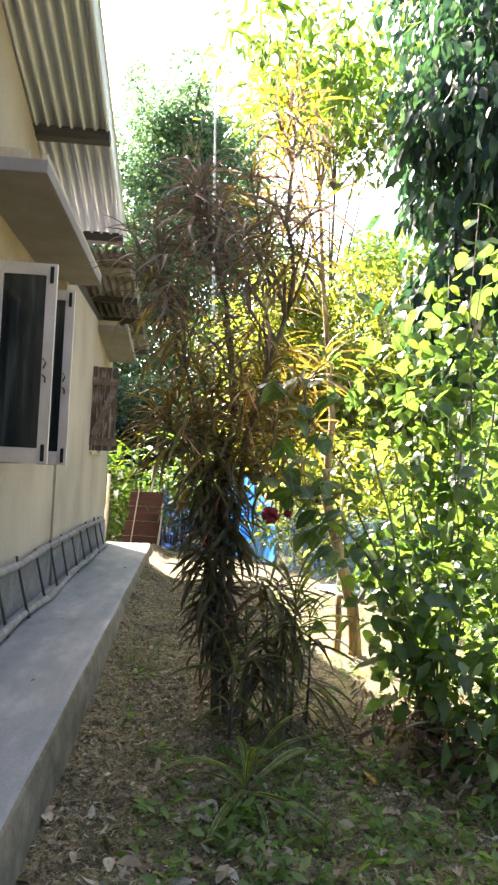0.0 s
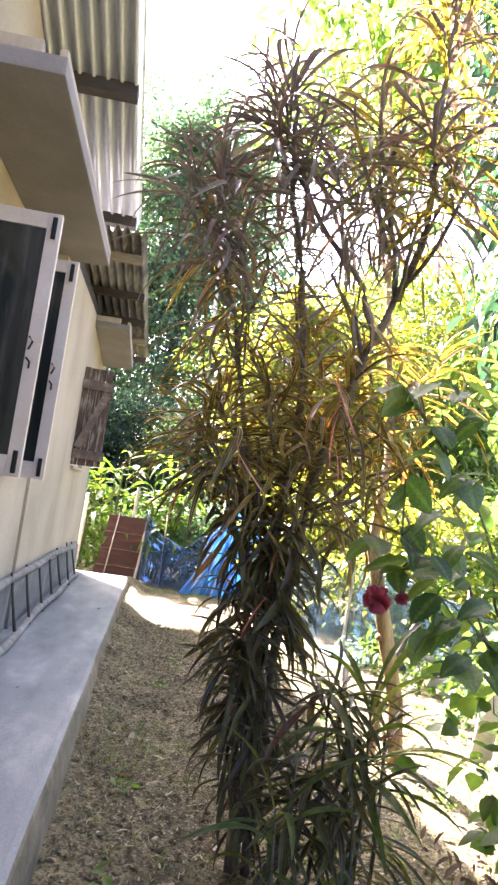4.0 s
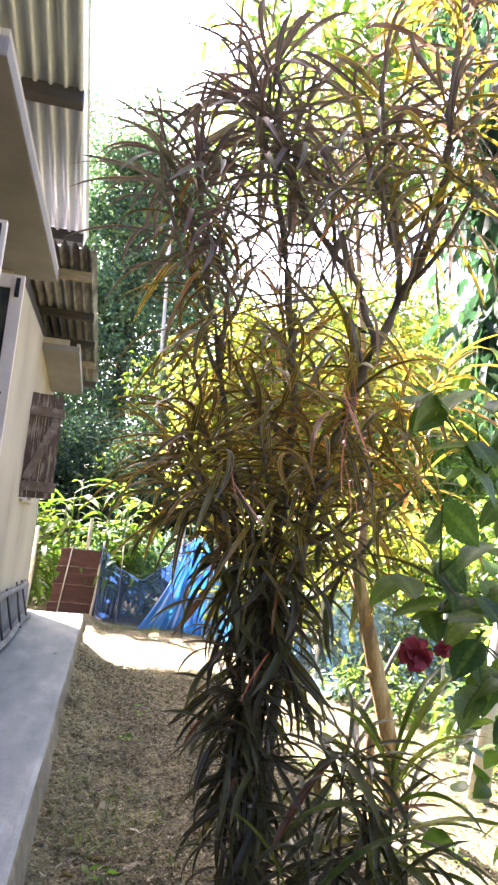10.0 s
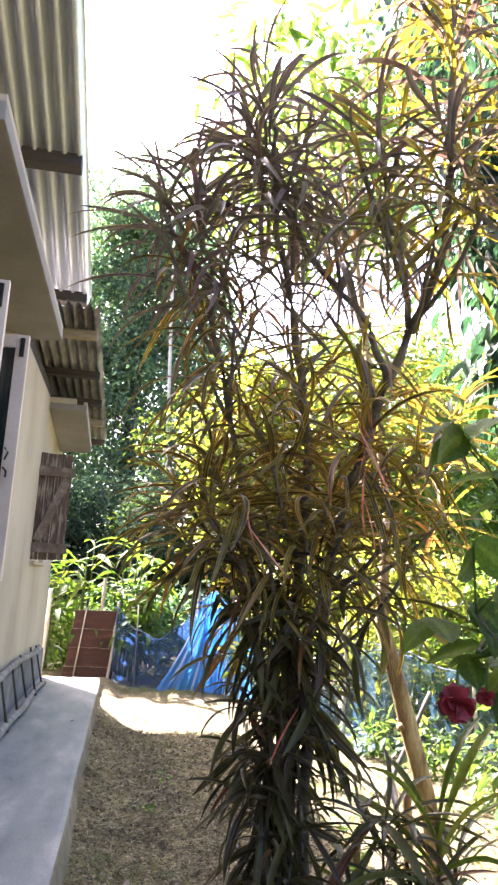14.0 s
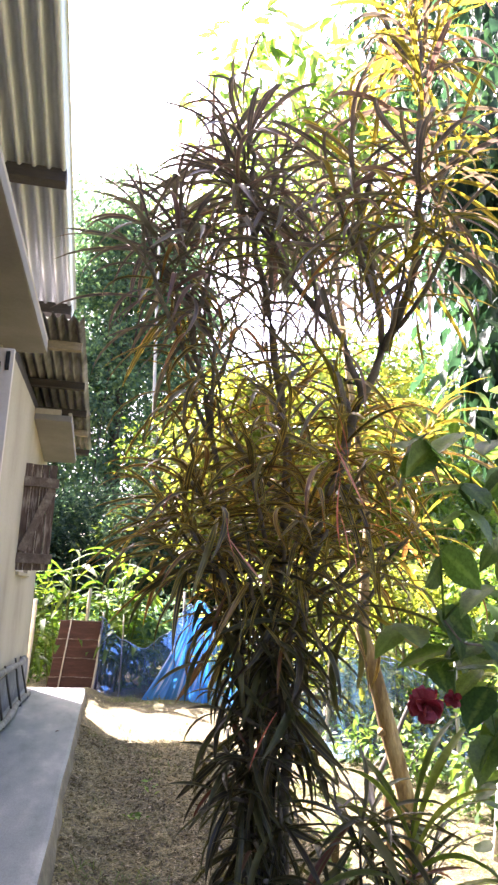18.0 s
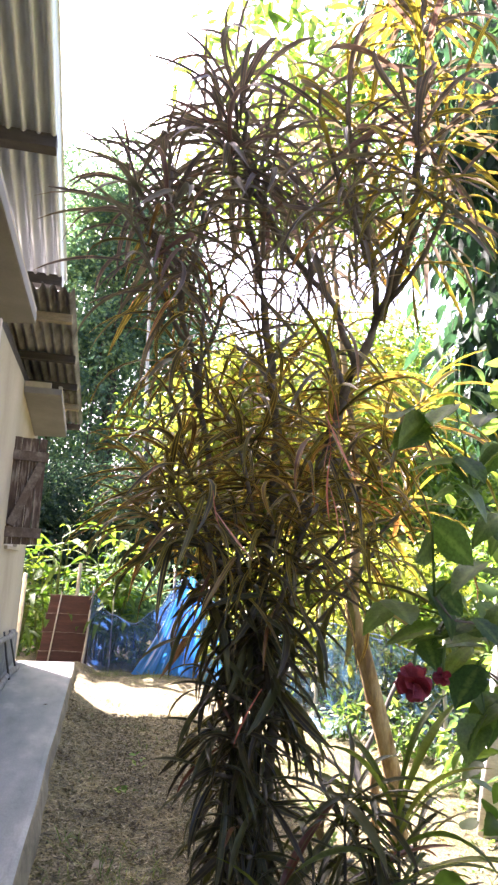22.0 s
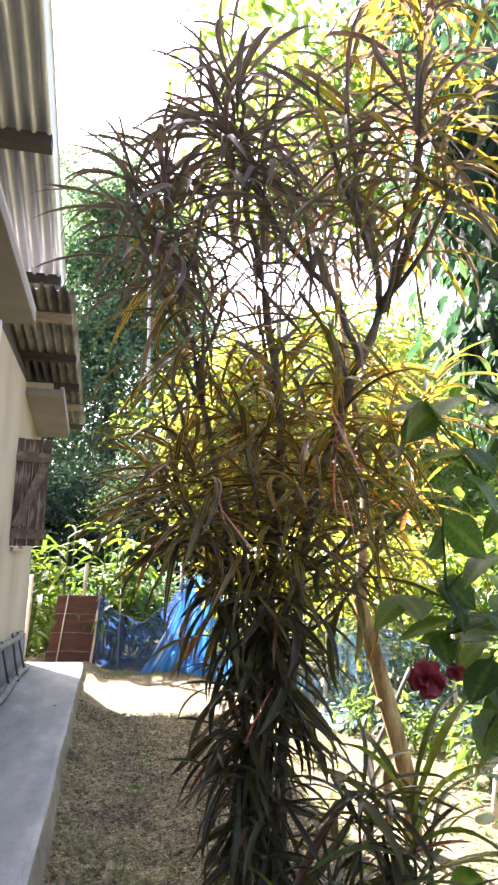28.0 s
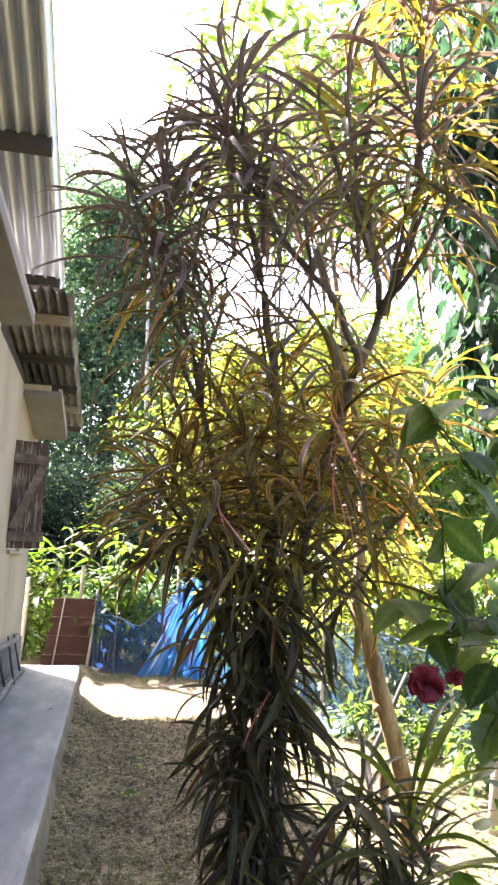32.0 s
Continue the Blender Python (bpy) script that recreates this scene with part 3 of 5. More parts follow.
def wall_pieces():
    """The side wall with both openings, as slabs butted end to end."""
    y0, y1 = -5.0, 8.0
    zb = 0.5
    for lo, hi, x in [((y0, 1.195), (W1[0], WHIGH), WXN), ((y0, zb), (YSTEP, 1.195), WXS), ((W1[0], W1[3]), (W1[1], WHIGH), WXN), ((W1[1], 1.195), (YSTEP, WHIGH), WXN), ((YSTEP, zb), (4.6, WHIGH), WX1),
                      ((4.6, zb), (W2[0], WTOP), WX1), ((W2[0], zb), (W2[1], W2[2]), WX1), ((W2[0], W2[3]), (W2[1], WTOP), WX1), ((W2[1], zb), (y1, WTOP), WX1)]:
        hbox("wall", (WX0, lo[0], lo[1]), (x, hi[0], hi[1]), M_WALL)
    # the upper part stands back and follows the slope of the high roof
    xs = (-1.2, -0.99)
    ring = [(-5.0, 2.8), (6.0, 2.8), (6.0, roof_z(6.0) - 0.1), (0.5, roof_z(0.5) - 0.1), (-5.0, 3.9)]
    verts = [(x - H0.x, y - H0.y, z - H0.z) for x in xs for y, z in ring]
    n = len(ring)
    faces = [tuple(range(n)), tuple(range(n, 2 * n))[::-1]] + [(k, k + n, (k + 1) % n + n, (k + 1) % n) for k in range(n)]
    part("wall", mesh_of("wall", verts, faces, M_WALL), None, house, "upper cream wall under the high roof")
    hbox("wall_plate", (WX1 - 0.18, 4.6, WTOP), (WX1 - 0.02, y1, WTOP + 0.07), M_PURLIN, label="dark timber wall plate")
    hbox("plinth", (WX0, y0, 0.2), (WXS + 0.012, YSTEP, zb), M_PLINTH, bevel=0.004, label="grey painted plinth band")
    hbox("plinth", (WX0, YSTEP, 0.2), (WX1 + 0.012, y1 + 0.01, zb), M_PLINTH, bevel=0.004, label="grey painted plinth band")
    # end wall and back, which close the house
    hbox("wall", (-5.5, y1 - 0.2, 0.2), (WX0, y1, WTOP), M_WALL)
    hbox("wall", (-5.7, y0, 0.2), (-5.5, y1, WTOP), M_WALL)
    hbox("wall", (-5.5, y0, 0.2), (WX0, y0 + 0.2, WTOP), M_WALL)
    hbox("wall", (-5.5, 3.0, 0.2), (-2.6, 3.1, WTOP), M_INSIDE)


def roof_z(y):
    return 4.1 - 0.308 * (y - 4.55)


wall_pieces()
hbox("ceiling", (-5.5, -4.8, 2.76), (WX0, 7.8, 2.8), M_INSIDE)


def sheet(y0, y1, x0, x1, z0, z1, mat, pitch=0.085, amp=0.028, thick=0.003, wear=0.0, seed=0, sharp=1.2):
    """Corrugated sheet whose ridges run along y; z goes from z0 at y0 to z1 at y1."""
    rng = random.Random(seed)
    per = 12
    n = int((x1 - x0) / pitch * per)
    rows = 9
    verts, faces = [], []
    end = [rng.uniform(-wear, wear) for _ in range(n + 1)]
    for j in range(rows):
        s = j / (rows - 1)
        for i in range(n + 1):
            x = x0 + (x1 - x0) * i / n
            y = y0 + (y1 - y0) * s + (end[i // 12] if j in (0, rows - 1) else 0)
            z = z0 + (z1 - z0) * s + amp * math.tanh(sharp * math.cos(2 * math.pi * (x1 - x) / pitch)) / math.tanh(sharp)
            verts.append((x - H0.x, y - H0.y, z - H0.z))
    k = len(verts)
    verts += [(a, b, c + thick) for a, b, c in verts]
    w = n + 1
    for j in range(rows - 1):
        for i in range(n):
            q = (j * w + i, j * w + i + 1, (j + 1) * w + i + 1, (j + 1) * w + i)
            faces += [q[::-1], tuple(v + k for v in q)]
    for i in range(n):
        faces += [(i, i + 1, i + 1 + k, i + k), ((rows - 1) * w + i, (rows - 1) * w + i + k, (rows - 1) * w + i + 1 + k, (rows - 1) * w + i + 1)]
    for j in range(rows - 1):
        faces += [(j * w, j * w + k, (j + 1) * w + k, (j + 1) * w), (j * w + n, (j + 1) * w + n, (j + 1) * w + n + k, j * w + n + k)]
    return mesh_of("roof_sheet", verts, faces, mat, True)


def roofs():
    # high roof, falling away from the near rooms
    for y0, y1, s in ((0.5, 6.08, 1),):
        part("roof_sheet", sheet(y0, y1, -5.9, -0.335, roof_z(y0) + 0.022 - 0.004 * s, roof_z(y1) + 0.022 - 0.004 * s, M_TIN, seed=s, amp=0.06, pitch=0.1, sharp=2.0), None, house, "pale zinc corrugated roof sheet")
    part("roof_sheet", sheet(-5.3, 0.52, -5.9, -0.335, 3.7, roof_z(0.5) + 0.02, M_TIN, seed=7), None, house, "pale zinc corrugated roof sheet")
    for y in (1.6, 3.1, 4.5, 5.88):
        z = roof_z(y)
        hbox("purlin", (-1.6, y, z - 0.12), (-0.365, y + 0.11, z - 0.022), M_PURLIN, bevel=0.004, label="dark timber purlin")
    # low eave roof further along
    def low(y):
        return 3.24 - 0.097 * (y - 5.15)
    for y0, y1, s in ((5.15, 8.62, 5),):
        part("roof_sheet", sheet(y0, y1, -5.9, -0.195, low(y0) + 0.022 - 0.004 * (s - 4), low(y1) + 0.022 - 0.004 * (s - 4), M_TIN_OLD, wear=0.03, seed=s, amp=0.023, pitch=0.078, sharp=0.7), None, house, "weathered grey corrugated eave sheet")
    for y, mat in ((5.5, M_PALEWOOD), (6.35, M_PURLIN), (7.1, M_PURLIN), (7.75, M_PALEWOOD), (8.5, M_PURLIN)):
        hbox("purlin", (-1.4, y, low(y) - 0.085), (-0.215, y + 0.07, low(y) - 0.018), mat, bevel=0.004, label="pale timber batten" if mat is M_PALEWOOD else "dark timber batten")
    hbox("rafter", (-0.72, 4.7, WTOP + 0.07), (-0.66, 8.4, WTOP + 0.13), M_PURLIN, bevel=0.004)


roofs()


def awning(y0, y1, x1, z0, z1, thick, x0=WX1, name="awning"):
    """A thin concrete sun shade over a window, with a raised lip at its outer edge; its height goes from z0 to z1 along y."""
    bm = box((x0, y0, 0), (x1, y1, thick), 0.012, (0, 0, 0))
    for v in bm.verts:
        s = (v.co.y - y0) / (y1 - y0)
        v.co.z += z0 + (z1 - z0) * s
        if v.co.x > x1 - 0.05 and s > 0.5:
            v.co.y -= 0.05
        v.co -= H0
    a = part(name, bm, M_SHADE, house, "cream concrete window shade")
    lip = box((x1 - 0.035, y0 + 0.004, thick), (x1 - 0.002, y1 - 0.06, thick + 0.03), 0.006)
    for v in lip.verts:
        s = (v.co.y - y0) / (y1 - y0)
        v.co.z += z0 + (z1 - z0) * s - 0.002
        v.co -= H0
    part("lip", lip, M_WALL, a)
    end = box((x0, y0 + 0.006, thick), (x1 - 0.1, y0 + 0.05, thick + 0.055), 0.008)
    for v in end.verts:
        v.co.z += z0 - 0.002
        v.co -= H0
    part("end_lip", end, M_WALL, a)
    return a


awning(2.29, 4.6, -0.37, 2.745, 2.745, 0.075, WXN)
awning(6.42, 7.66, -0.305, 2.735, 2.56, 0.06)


def casement(y, x0, x1, z0, z1, seen_latch=True):
    """One glazed window leaf standing open at a right angle to the wall."""
    o = Vector((x0, y, z0))
    w, h, t, s = x1 - x0, z1 - z0, 0.035, 0.066
    leaf = part("window_leaf", box((0, 0, 0), (s * 0.8, t, h), 0.004), M_FRAME, house, "cream painted casement leaf standing open")
    leaf.location = o - H0
    part("stile", box((w - s, 0, 0), (w, t, h), 0.004), M_FRAME, leaf)
    part("rail", box((s * 0.8, 0.002, h - 0.075), (w - s, t - 0.002, h), 0.003), M_FRAME, leaf)
    part("rail", box((s * 0.8, 0.002, 0), (w - s, t - 0.002, 0.095), 0.003), M_FRAME, leaf)
    part("pane", box((s * 0.8, 0.012, 0.095), (w - s, 0.02, h - 0.075)), M_GLASS, leaf, "dark reflecting glass pane")
    for z in (0.015, h - 0.125):
        part("latch", box((w - s * 0.62, -0.014, z), (w - s * 0.28, 0.0, z + 0.105), 0.005), M_BLACK, leaf, "black iron latch plate")
    hook = tubes([tube([(w - s + 0.01, -0.012, h * 0.52), (w - s + 0.03, -0.022, h * 0.5), (w - s + 0.015, -0.02, h * 0.47)], [0.005] * 3, 6),
                  tube([(w - s + 0.01, -0.012, h * 0.44), (w - s + 0.03, -0.02, h * 0.425), (w - s + 0.03, -0.02, h * 0.4)], [0.005] * 3, 6)])
    part("hook", mesh_of("hook", *hook, M_BLACK), None, leaf)


casement(2.95, -0.80, -0.42, 1.2, 2.45)
casement(3.75, -0.80, -0.445, 1.2, 2.49)


def window_frame(y0, y1, z0, z1, xf):
    win = part("window_frame", box((xf - 0.12, y0, z0), (xf - 0.04, y0 + 0.06, z1), 0.004, H0), M_FRAME, house, "cream painted window frame")
    for lo, hi in (((y1 - 0.06, z0), (y1, z1)), ((y0 + 0.06, z1 - 0.06), (y1 - 0.06, z1)), ((y0 + 0.06, z0), (y1 - 0.06, z0 + 0.06))):
        part("frame_bar", box((xf - 0.12, lo[0], lo[1]), (xf - 0.04, hi[0], hi[1]), 0.004, H0), M_FRAME, win)
    k = 0
    y = y0 + 0.16
    while y < y1 - 0.1:
        part("window_bar", mesh_of("window_bar", *tube([(xf - 0.08 - H0.x, y - H0.y, z0 - H0.z), (xf - 0.08 - H0.x, y - H0.y, z1 - H0.z)], [0.006] * 2, 6), M_BLACK), None, win)
        y += 0.14
    if xf > -0.7:
        part("sill", box((xf - 0.02, y0, z0 - 0.03), (xf + 0.03, y1, z0), 0.006, H0), M_WALL, win)


window_frame(*W1, WXN)
window_frame(*W2, WX1)


def curtain(y0, y1, z0, z1, x):
    verts, faces, n = [], [], 60
    for k in range(n + 1):
        y = y0 + (y1 - y0) * k / n
        for z in (z0, z1):
            verts.append((x + 0.03 * math.sin(k * 0.9) - H0.x, y - H0.y, z - H0.z))
    faces = [(2 * k, 2 * k + 2, 2 * k + 3, 2 * k + 1) for k in range(n)]
    c = tagged(new("curtain", mesh_of("curtain", [Vector(v) + H0 for v in verts], faces, M_CURTAIN, True)), "dark purple cloth curtain behind the window", "curtain")
    so = c.modifiers.new("cloth", "SOLIDIFY")
    so.thickness = 0.004


curtain(1.75, 2.9, 1.1, 2.5, -1.08)


def shutter():
    """The old board shutter of the far window, standing open."""
    at = Vector((-0.66, 6.24, 1.37))
    w, h, ang = 0.30, 0.93, radians(12)
    st = part("shutter", box((0, 0, 0), (0.012, 0.02, h)), M_WOOD, house, "weathered brown board shutter standing open")
    st.matrix_local = Matrix.Translation(at - H0) @ Matrix.Rotation(ang, 4, "Z")
    x = 0.014
    rng = random.Random(3)
    while x < w - 0.01:
        bw = min(rng.uniform(0.065, 0.085), w - x)
        part("board", box((x, 0.0, rng.uniform(-0.006, 0.006)), (x + bw - 0.004, 0.02, h + rng.uniform(-0.008, 0.004)), 0.003), M_WOOD, st)
        x += bw
    for z in (0.06, h - 0.21):
        part("ledge", box((-0.008, -0.032, z), (w + 0.012, 0.0, z + 0.085), 0.005), M_LEDGE, st, "pale flaking ledge board")
    bm = box((-0.5, -0.028, -0.035), (0.5, -0.001, 0.035), 0.003)
    a, b2 = Vector((0.05, 0, 0.16)), Vector((w - 0.04, 0, h - 0.22))
    d = b2 - a
    bmesh.ops.transform(bm, matrix=Matrix.Translation((a + b2) / 2) @ Matrix.Rotation(-math.atan2(d.z, d.x), 4, "Y") @ Matrix.Diagonal((d.length, 1, 1, 1)), verts=bm.verts)
    part("brace", bm, M_LEDGE, st)


shutter()


def ladder():
    """A bamboo ladder lying on its side against the wall."""
    o = Vector((-0.52, 4.6, 0.2))
    ld = holder("ladder", o, "old bamboo ladder lying on its side along the wall", "ladder")
    y0, y1 = -2.0, 7.35
    rails = []
    rng = random.Random(8)
    for x, z in ((-0.015, 0.035), (-0.085, 0.36)):
        pts = [(x + 0.016 * math.sin(k * 1.3 + z * 9), y0 - o.y + (y1 - y0) * k / 24, z + 0.012 * math.sin(k * 0.7 + 3 * z)) for k in range(25)]
        part("rail", mesh_of("rail", *tube(pts, [0.025 + 0.006 * (k % 3 == 0) for k in range(25)], 9, 0.12), M_GREYBAMBOO, True), None, ld, "grey weathered bamboo rail")
    y = y0 + 0.25
    while y < y1 - 0.1:
        s = rng.uniform(-0.12, 0.02)
        p = [(-0.005, y - o.y, 0.005), (-0.05, y + s / 2 - o.y, 0.2), (-0.092, y + s - o.y, 0.395 + rng.uniform(-0.01, 0.02))]
        part("rung", mesh_of("rung", *tube(p, [0.010, 0.009, 0.008], 6, 0.1), M_RUNG, True), None, ld, "dark rung")
        y += rng.uniform(0.46, 0.54)


ladder()

# ---- fence: rusty sheet, stakes and blue net ----
def stake(name, a, b2, r, mat, label, group=""):
    s = tagged(new(name, mesh_of(name, *tube(bend_line((0, 0, -0.1), Vector(b2) - Vector(a), (0.01, 0.01, 0), 6, 0.006), [r * (1.05 - 0.05 * k) for k in range(7)], 7, 0.06), mat, True)), label, "stake", group)
    s.location = a
    return s


def rusty_sheet():
    o = Vector((-0.13, 8.8, 0))
    f = holder("fence_sheet", o, "rusty red-brown metal sheet standing as a fence panel", "fence panel")
    for k in range(4):
        z0 = 0.0 + 0.215 * k
        bm = box((-0.295 + 0.01 * (k % 2), 0.004 * (k % 2), z0), (0.235, 0.008 + 0.004 * (k % 2), z0 + 0.222), 0.002)
        for v in bm.verts:
            v.co.x += (0.04 - 0.1 * (1 - v.co.z / 0.86)) * (v.co.x < 0)
        part("panel", bm, M_RUST, f)
        part("seam", mesh_of("seam", *tube(bend_line((-0.25 - 0.09 * (1 - z0 / 0.86), -0.004, z0 + 0.216), (0.23, -0.004, z0 + 0.212), (0, 0, 0.004), 8, 0.003), [0.005] * 9, 5, 0.3), M_LEDGE), None, f, "pale lip along the panel seam")
    part("rod", mesh_of("rod", *tube([(-0.22, -0.02, 0), (-0.12, -0.018, 0.9)], [0.009, 0.007], 6), M_BAMBOO, True), None, f, "thin pale cane")


rusty_sheet()
stake("stake", (0.03, 8.77, 0), (0.12, 8.79, 0.98), 0.018, M_BAMBOO, "weathered cane stake holding the blue net", "fence stakes")
stake("stake", (0.36, 8.8, 0), (0.36, 8.8, 0.95), 0.010, M_BAMBOO, "weathered cane stake holding the blue net", "fence stakes")
stake("stake", (1.10, 8.75, 0), (1.08, 8.75, 1.25), 0.022, M_BAMBOO, "weathered cane stake holding the blue net", "fence stakes")
stake("stake", (-0.12, 9.0, 0), (-0.07, 9.05, 1.25), 0.03, M_BAMBOO, "weathered cane stake holding the blue net", "fence stakes")
stake("stake", (2.25, 6.6, -0.1), (2.27, 6.6, 1.0), 0.02, M_BAMBOO, "weathered cane stake holding the blue net", "fence stakes")
stake("stake", (3.1, 5.7, -0.1), (3.1, 5.7, 0.75), 0.02, M_BAMBOO, "weathered cane stake holding the blue net", "fence stakes")
stake("stake", (-0.72, 8.6, 0), (-0.66, 8.5, 1.1), 0.03, M_BAMBOO, "cut bamboo post by the house corner")


def net(line, tops, mat, label, fold=0.03, freq=5, seed=0, flare=0.0):
    """A hanging net along the ground line; tops: its heights at even steps."""
    rng = random.Random(seed)
    pts = [Vector((*q, 0)) for q in line]
    lens = [0.0]
    for k in range(len(pts) - 1):
        lens.append(lens[-1] + (pts[k + 1] - pts[k]).length)
    nx, nz = max(60, int(lens[-1] * 60)), 10
    verts, faces, weave = [], [], []
    ph = [rng.uniform(0, 6) for _ in range(6)]
    for i in range(nx + 1):
        s = i / nx
        q = s * (len(tops) - 1)
        k = min(int(q), len(tops) - 2)
        u = q - k
        u = u * u * (3 - 2 * u)
        top = tops[k] * (1 - u) + tops[k + 1] * u
        d = s * lens[-1]
        j = max(j for j in range(len(pts) - 1) if lens[j] <= d + 1e-9)
        along = (pts[j + 1] - pts[j]).normalized()
        p = pts[j] + along * (d - lens[j])
        out = Vector((along.y, -along.x, 0))
        g = ground_height(p.x, p.y)
        for j in range(nz + 1):
            v = j / nz
            wav = fold * (math.sin(freq * d * 2 + ph[0]) + 0.6 * math.sin(freq * d * 5.3 + ph[1] + v) + 0.4 * math.sin(freq * d * 9.1 + ph[2]))
            m_ = p + out * (wav * (0.4 + 0.6 * (1 - v)) + 0.25 * abs(flare) * (1 - v) ** 2) + along * (flare * (1 - v) ** 1.4 * (1.2 * s - 1.15))
            verts.append((m_.x, m_.y, g + (top - g) * v))
            weave += [d, 0.035 * v * (top - g), seed]
    w = nz + 1
    for i in range(nx):
        for j in range(nz):
            faces.append((i * w + j, (i + 1) * w + j, (i + 1) * w + j + 1, i * w + j + 1))
    o = Vector((*line[0], 0))
    nt = holder("net", o, label, "net")
    cloth = mesh_of("cloth", [Vector(v) - o for v in verts], faces, mat, True)
    cloth.attributes.new("weave", "FLOAT_VECTOR", "POINT").data.foreach_set("vector", weave)
    part("cloth", cloth, None, nt)
    edge = [Vector(verts[i * w + nz]) - o for i in range(0, nx + 1, 3)]
    part("edge_rope", mesh_of("edge_rope", *tube(edge, [0.006] * len(edge), 5, 0.2), M_ROPE, True), None, nt, "thin rope along the top edge")
    for s in (0, len(edge) - 1):
        part("tie", mesh_of("tie", *tube([edge[s] + Vector((0.02 * math.cos(a), 0.02 * math.sin(a), 0.004 * a - 0.02)) for a in range(8)], [0.004] * 8, 5), M_ROPE, True), None, nt)
    return nt


net([(0.09, 8.78), (1.15, 8.72)], [0.92, 0.66, 0.56, 0.74, 1.1], M_NET, "sagging dark blue mesh net between fence stakes", seed=1, fold=0.006)
net([(1.12, 8.66), (1.42, 8.62)], [1.04, 1.16, 1.02], M_NETFOLD, "bright blue bunched plastic net hanging in folds", fold=0.03, freq=16, seed=2, flare=0.42)
net([(1.2, 8.7), (1.7, 8.25)], [1.05, 0.9, 0.8], M_NETFOLD, "bright blue bunched plastic net hanging in folds", fold=0.04, freq=7, seed=8, flare=0.1)
net([(1.55, 8.2), (2.2, 6.8), (2.7, 6.0)], [0.75, 0.8, 0.7, 0.8, 0.7], M_NETPALE, "faded pale blue net hanging in folds", fold=0.04, freq=6, seed=5, flare=0.1)
net([(2.3, 6.4), (3.1, 5.7), (3.7, 5.9)], [0.7, 0.75, 0.62, 0.5, 0.4], M_NETPALE, "sagging pale blue mesh net between fence stakes", seed=3)
stake("fallen_pole", (1.79, 4.57, -0.1), (2.33, 4.87, 0.57), 0.02, M_DARKBARK, "grey fallen pole leaning in the net")


def plastic_sheet():
    """A crumpled pale plastic sheet lying on the earth before the net."""
    n, m_ = 26, 18
    o = Vector((2.35, 6.35, 0))
    verts = []
    for j in range(m_ + 1):
        for i in range(n + 1):
            a, c = (i / n - 0.5) * 0.9, (j / m_ - 0.5) * 0.6
            x, y = o.x + 0.75 * a - 0.4 * c, o.y + 0.55 * a + 0.8 * c
            q = Vector((a * 4, c * 4, 2))
            z = ground_height(x, y) + 0.012 + 0.045 * abs(noise.noise(q)) + 0.03 * abs(noise.noise(q * 2.7))
            verts.append((x - o.x, y - o.y, z))
    w = n + 1
    faces = [(j * w + i, j * w + i + 1, (j + 1) * w + i + 1, (j + 1) * w + i) for j in range(m_) for i in range(n)]
    s = tagged(new("plastic_sheet", mesh_of("plastic_sheet", verts, faces, M_PLASTIC, True)), "crumpled pale blue plastic sheet lying by the net", "plastic sheet")
    s.location = o
    t_ = s.modifiers.new("thickness", "SOLIDIFY")
    t_.thickness = 0.003


plastic_sheet()


def slab_bits():
    """A few dry leaf bits lying on the walkway."""
    rng = random.Random(12)
    for x, y, r in ((-0.12, 5.6, 0.03), (-0.3, 3.2, 0.02), (-0.2, 1.9, 0.025), (-0.38, 4.4, 0.018), (-0.1, 0.6, 0.02)):
        v, f = oval_leaf(r, r * 0.5, 0.5, 0.2, 4)
        q = tagged(new("leaf_bit", mesh_of("leaf_bit", v.tolist(), f, M_DEADLEAF, True)), "dark dry leaf bit on the concrete walkway", "leaf", "leaf bits on the walkway")
        q.location = (x, y, 0.207)
        q.rotation_euler = (0, 0, rng.uniform(0, 6))


slab_bits()

# ---- the tall croton ----
def arch_leaf(e0, e1, width, curl=0.0, steps=8, fold=0.3):
    """A long strap leaf whose foot rises at e0 degrees and whose tip points at e1; it leads away along +x and widens in its middle."""
    verts, faces = [], []
    x = z = 0.0
    for k in range(steps + 1):
        s = k / steps
        if k:
            a = radians(e0 + (e1 - e0) * ((k - 0.5) / steps) ** 1.15)
            x, z = x + math.cos(a) / steps, z + math.sin(a) / steps
        w = width * (0.35 + 1.3 * s) if s < 0.5 else width * (1.0 - ((s - 0.5) / 0.5) ** 2.4 * 0.95)
        y = curl * s * s
        a = radians(e0 + (e1 - e0) * s ** 1.15)
        up = (-math.sin(a) * fold * w, math.cos(a) * fold * w)
        verts += [(x + up[0], y - w / 2, z + up[1]), (x, y, z), (x + up[0], y + w / 2, z + up[1])]
    for k in range(steps):
        i = 3 * k
        faces += [(i, i + 1, i + 4, i + 3), (i + 1, i + 2, i + 5, i + 4)]
    return np.array(verts), faces


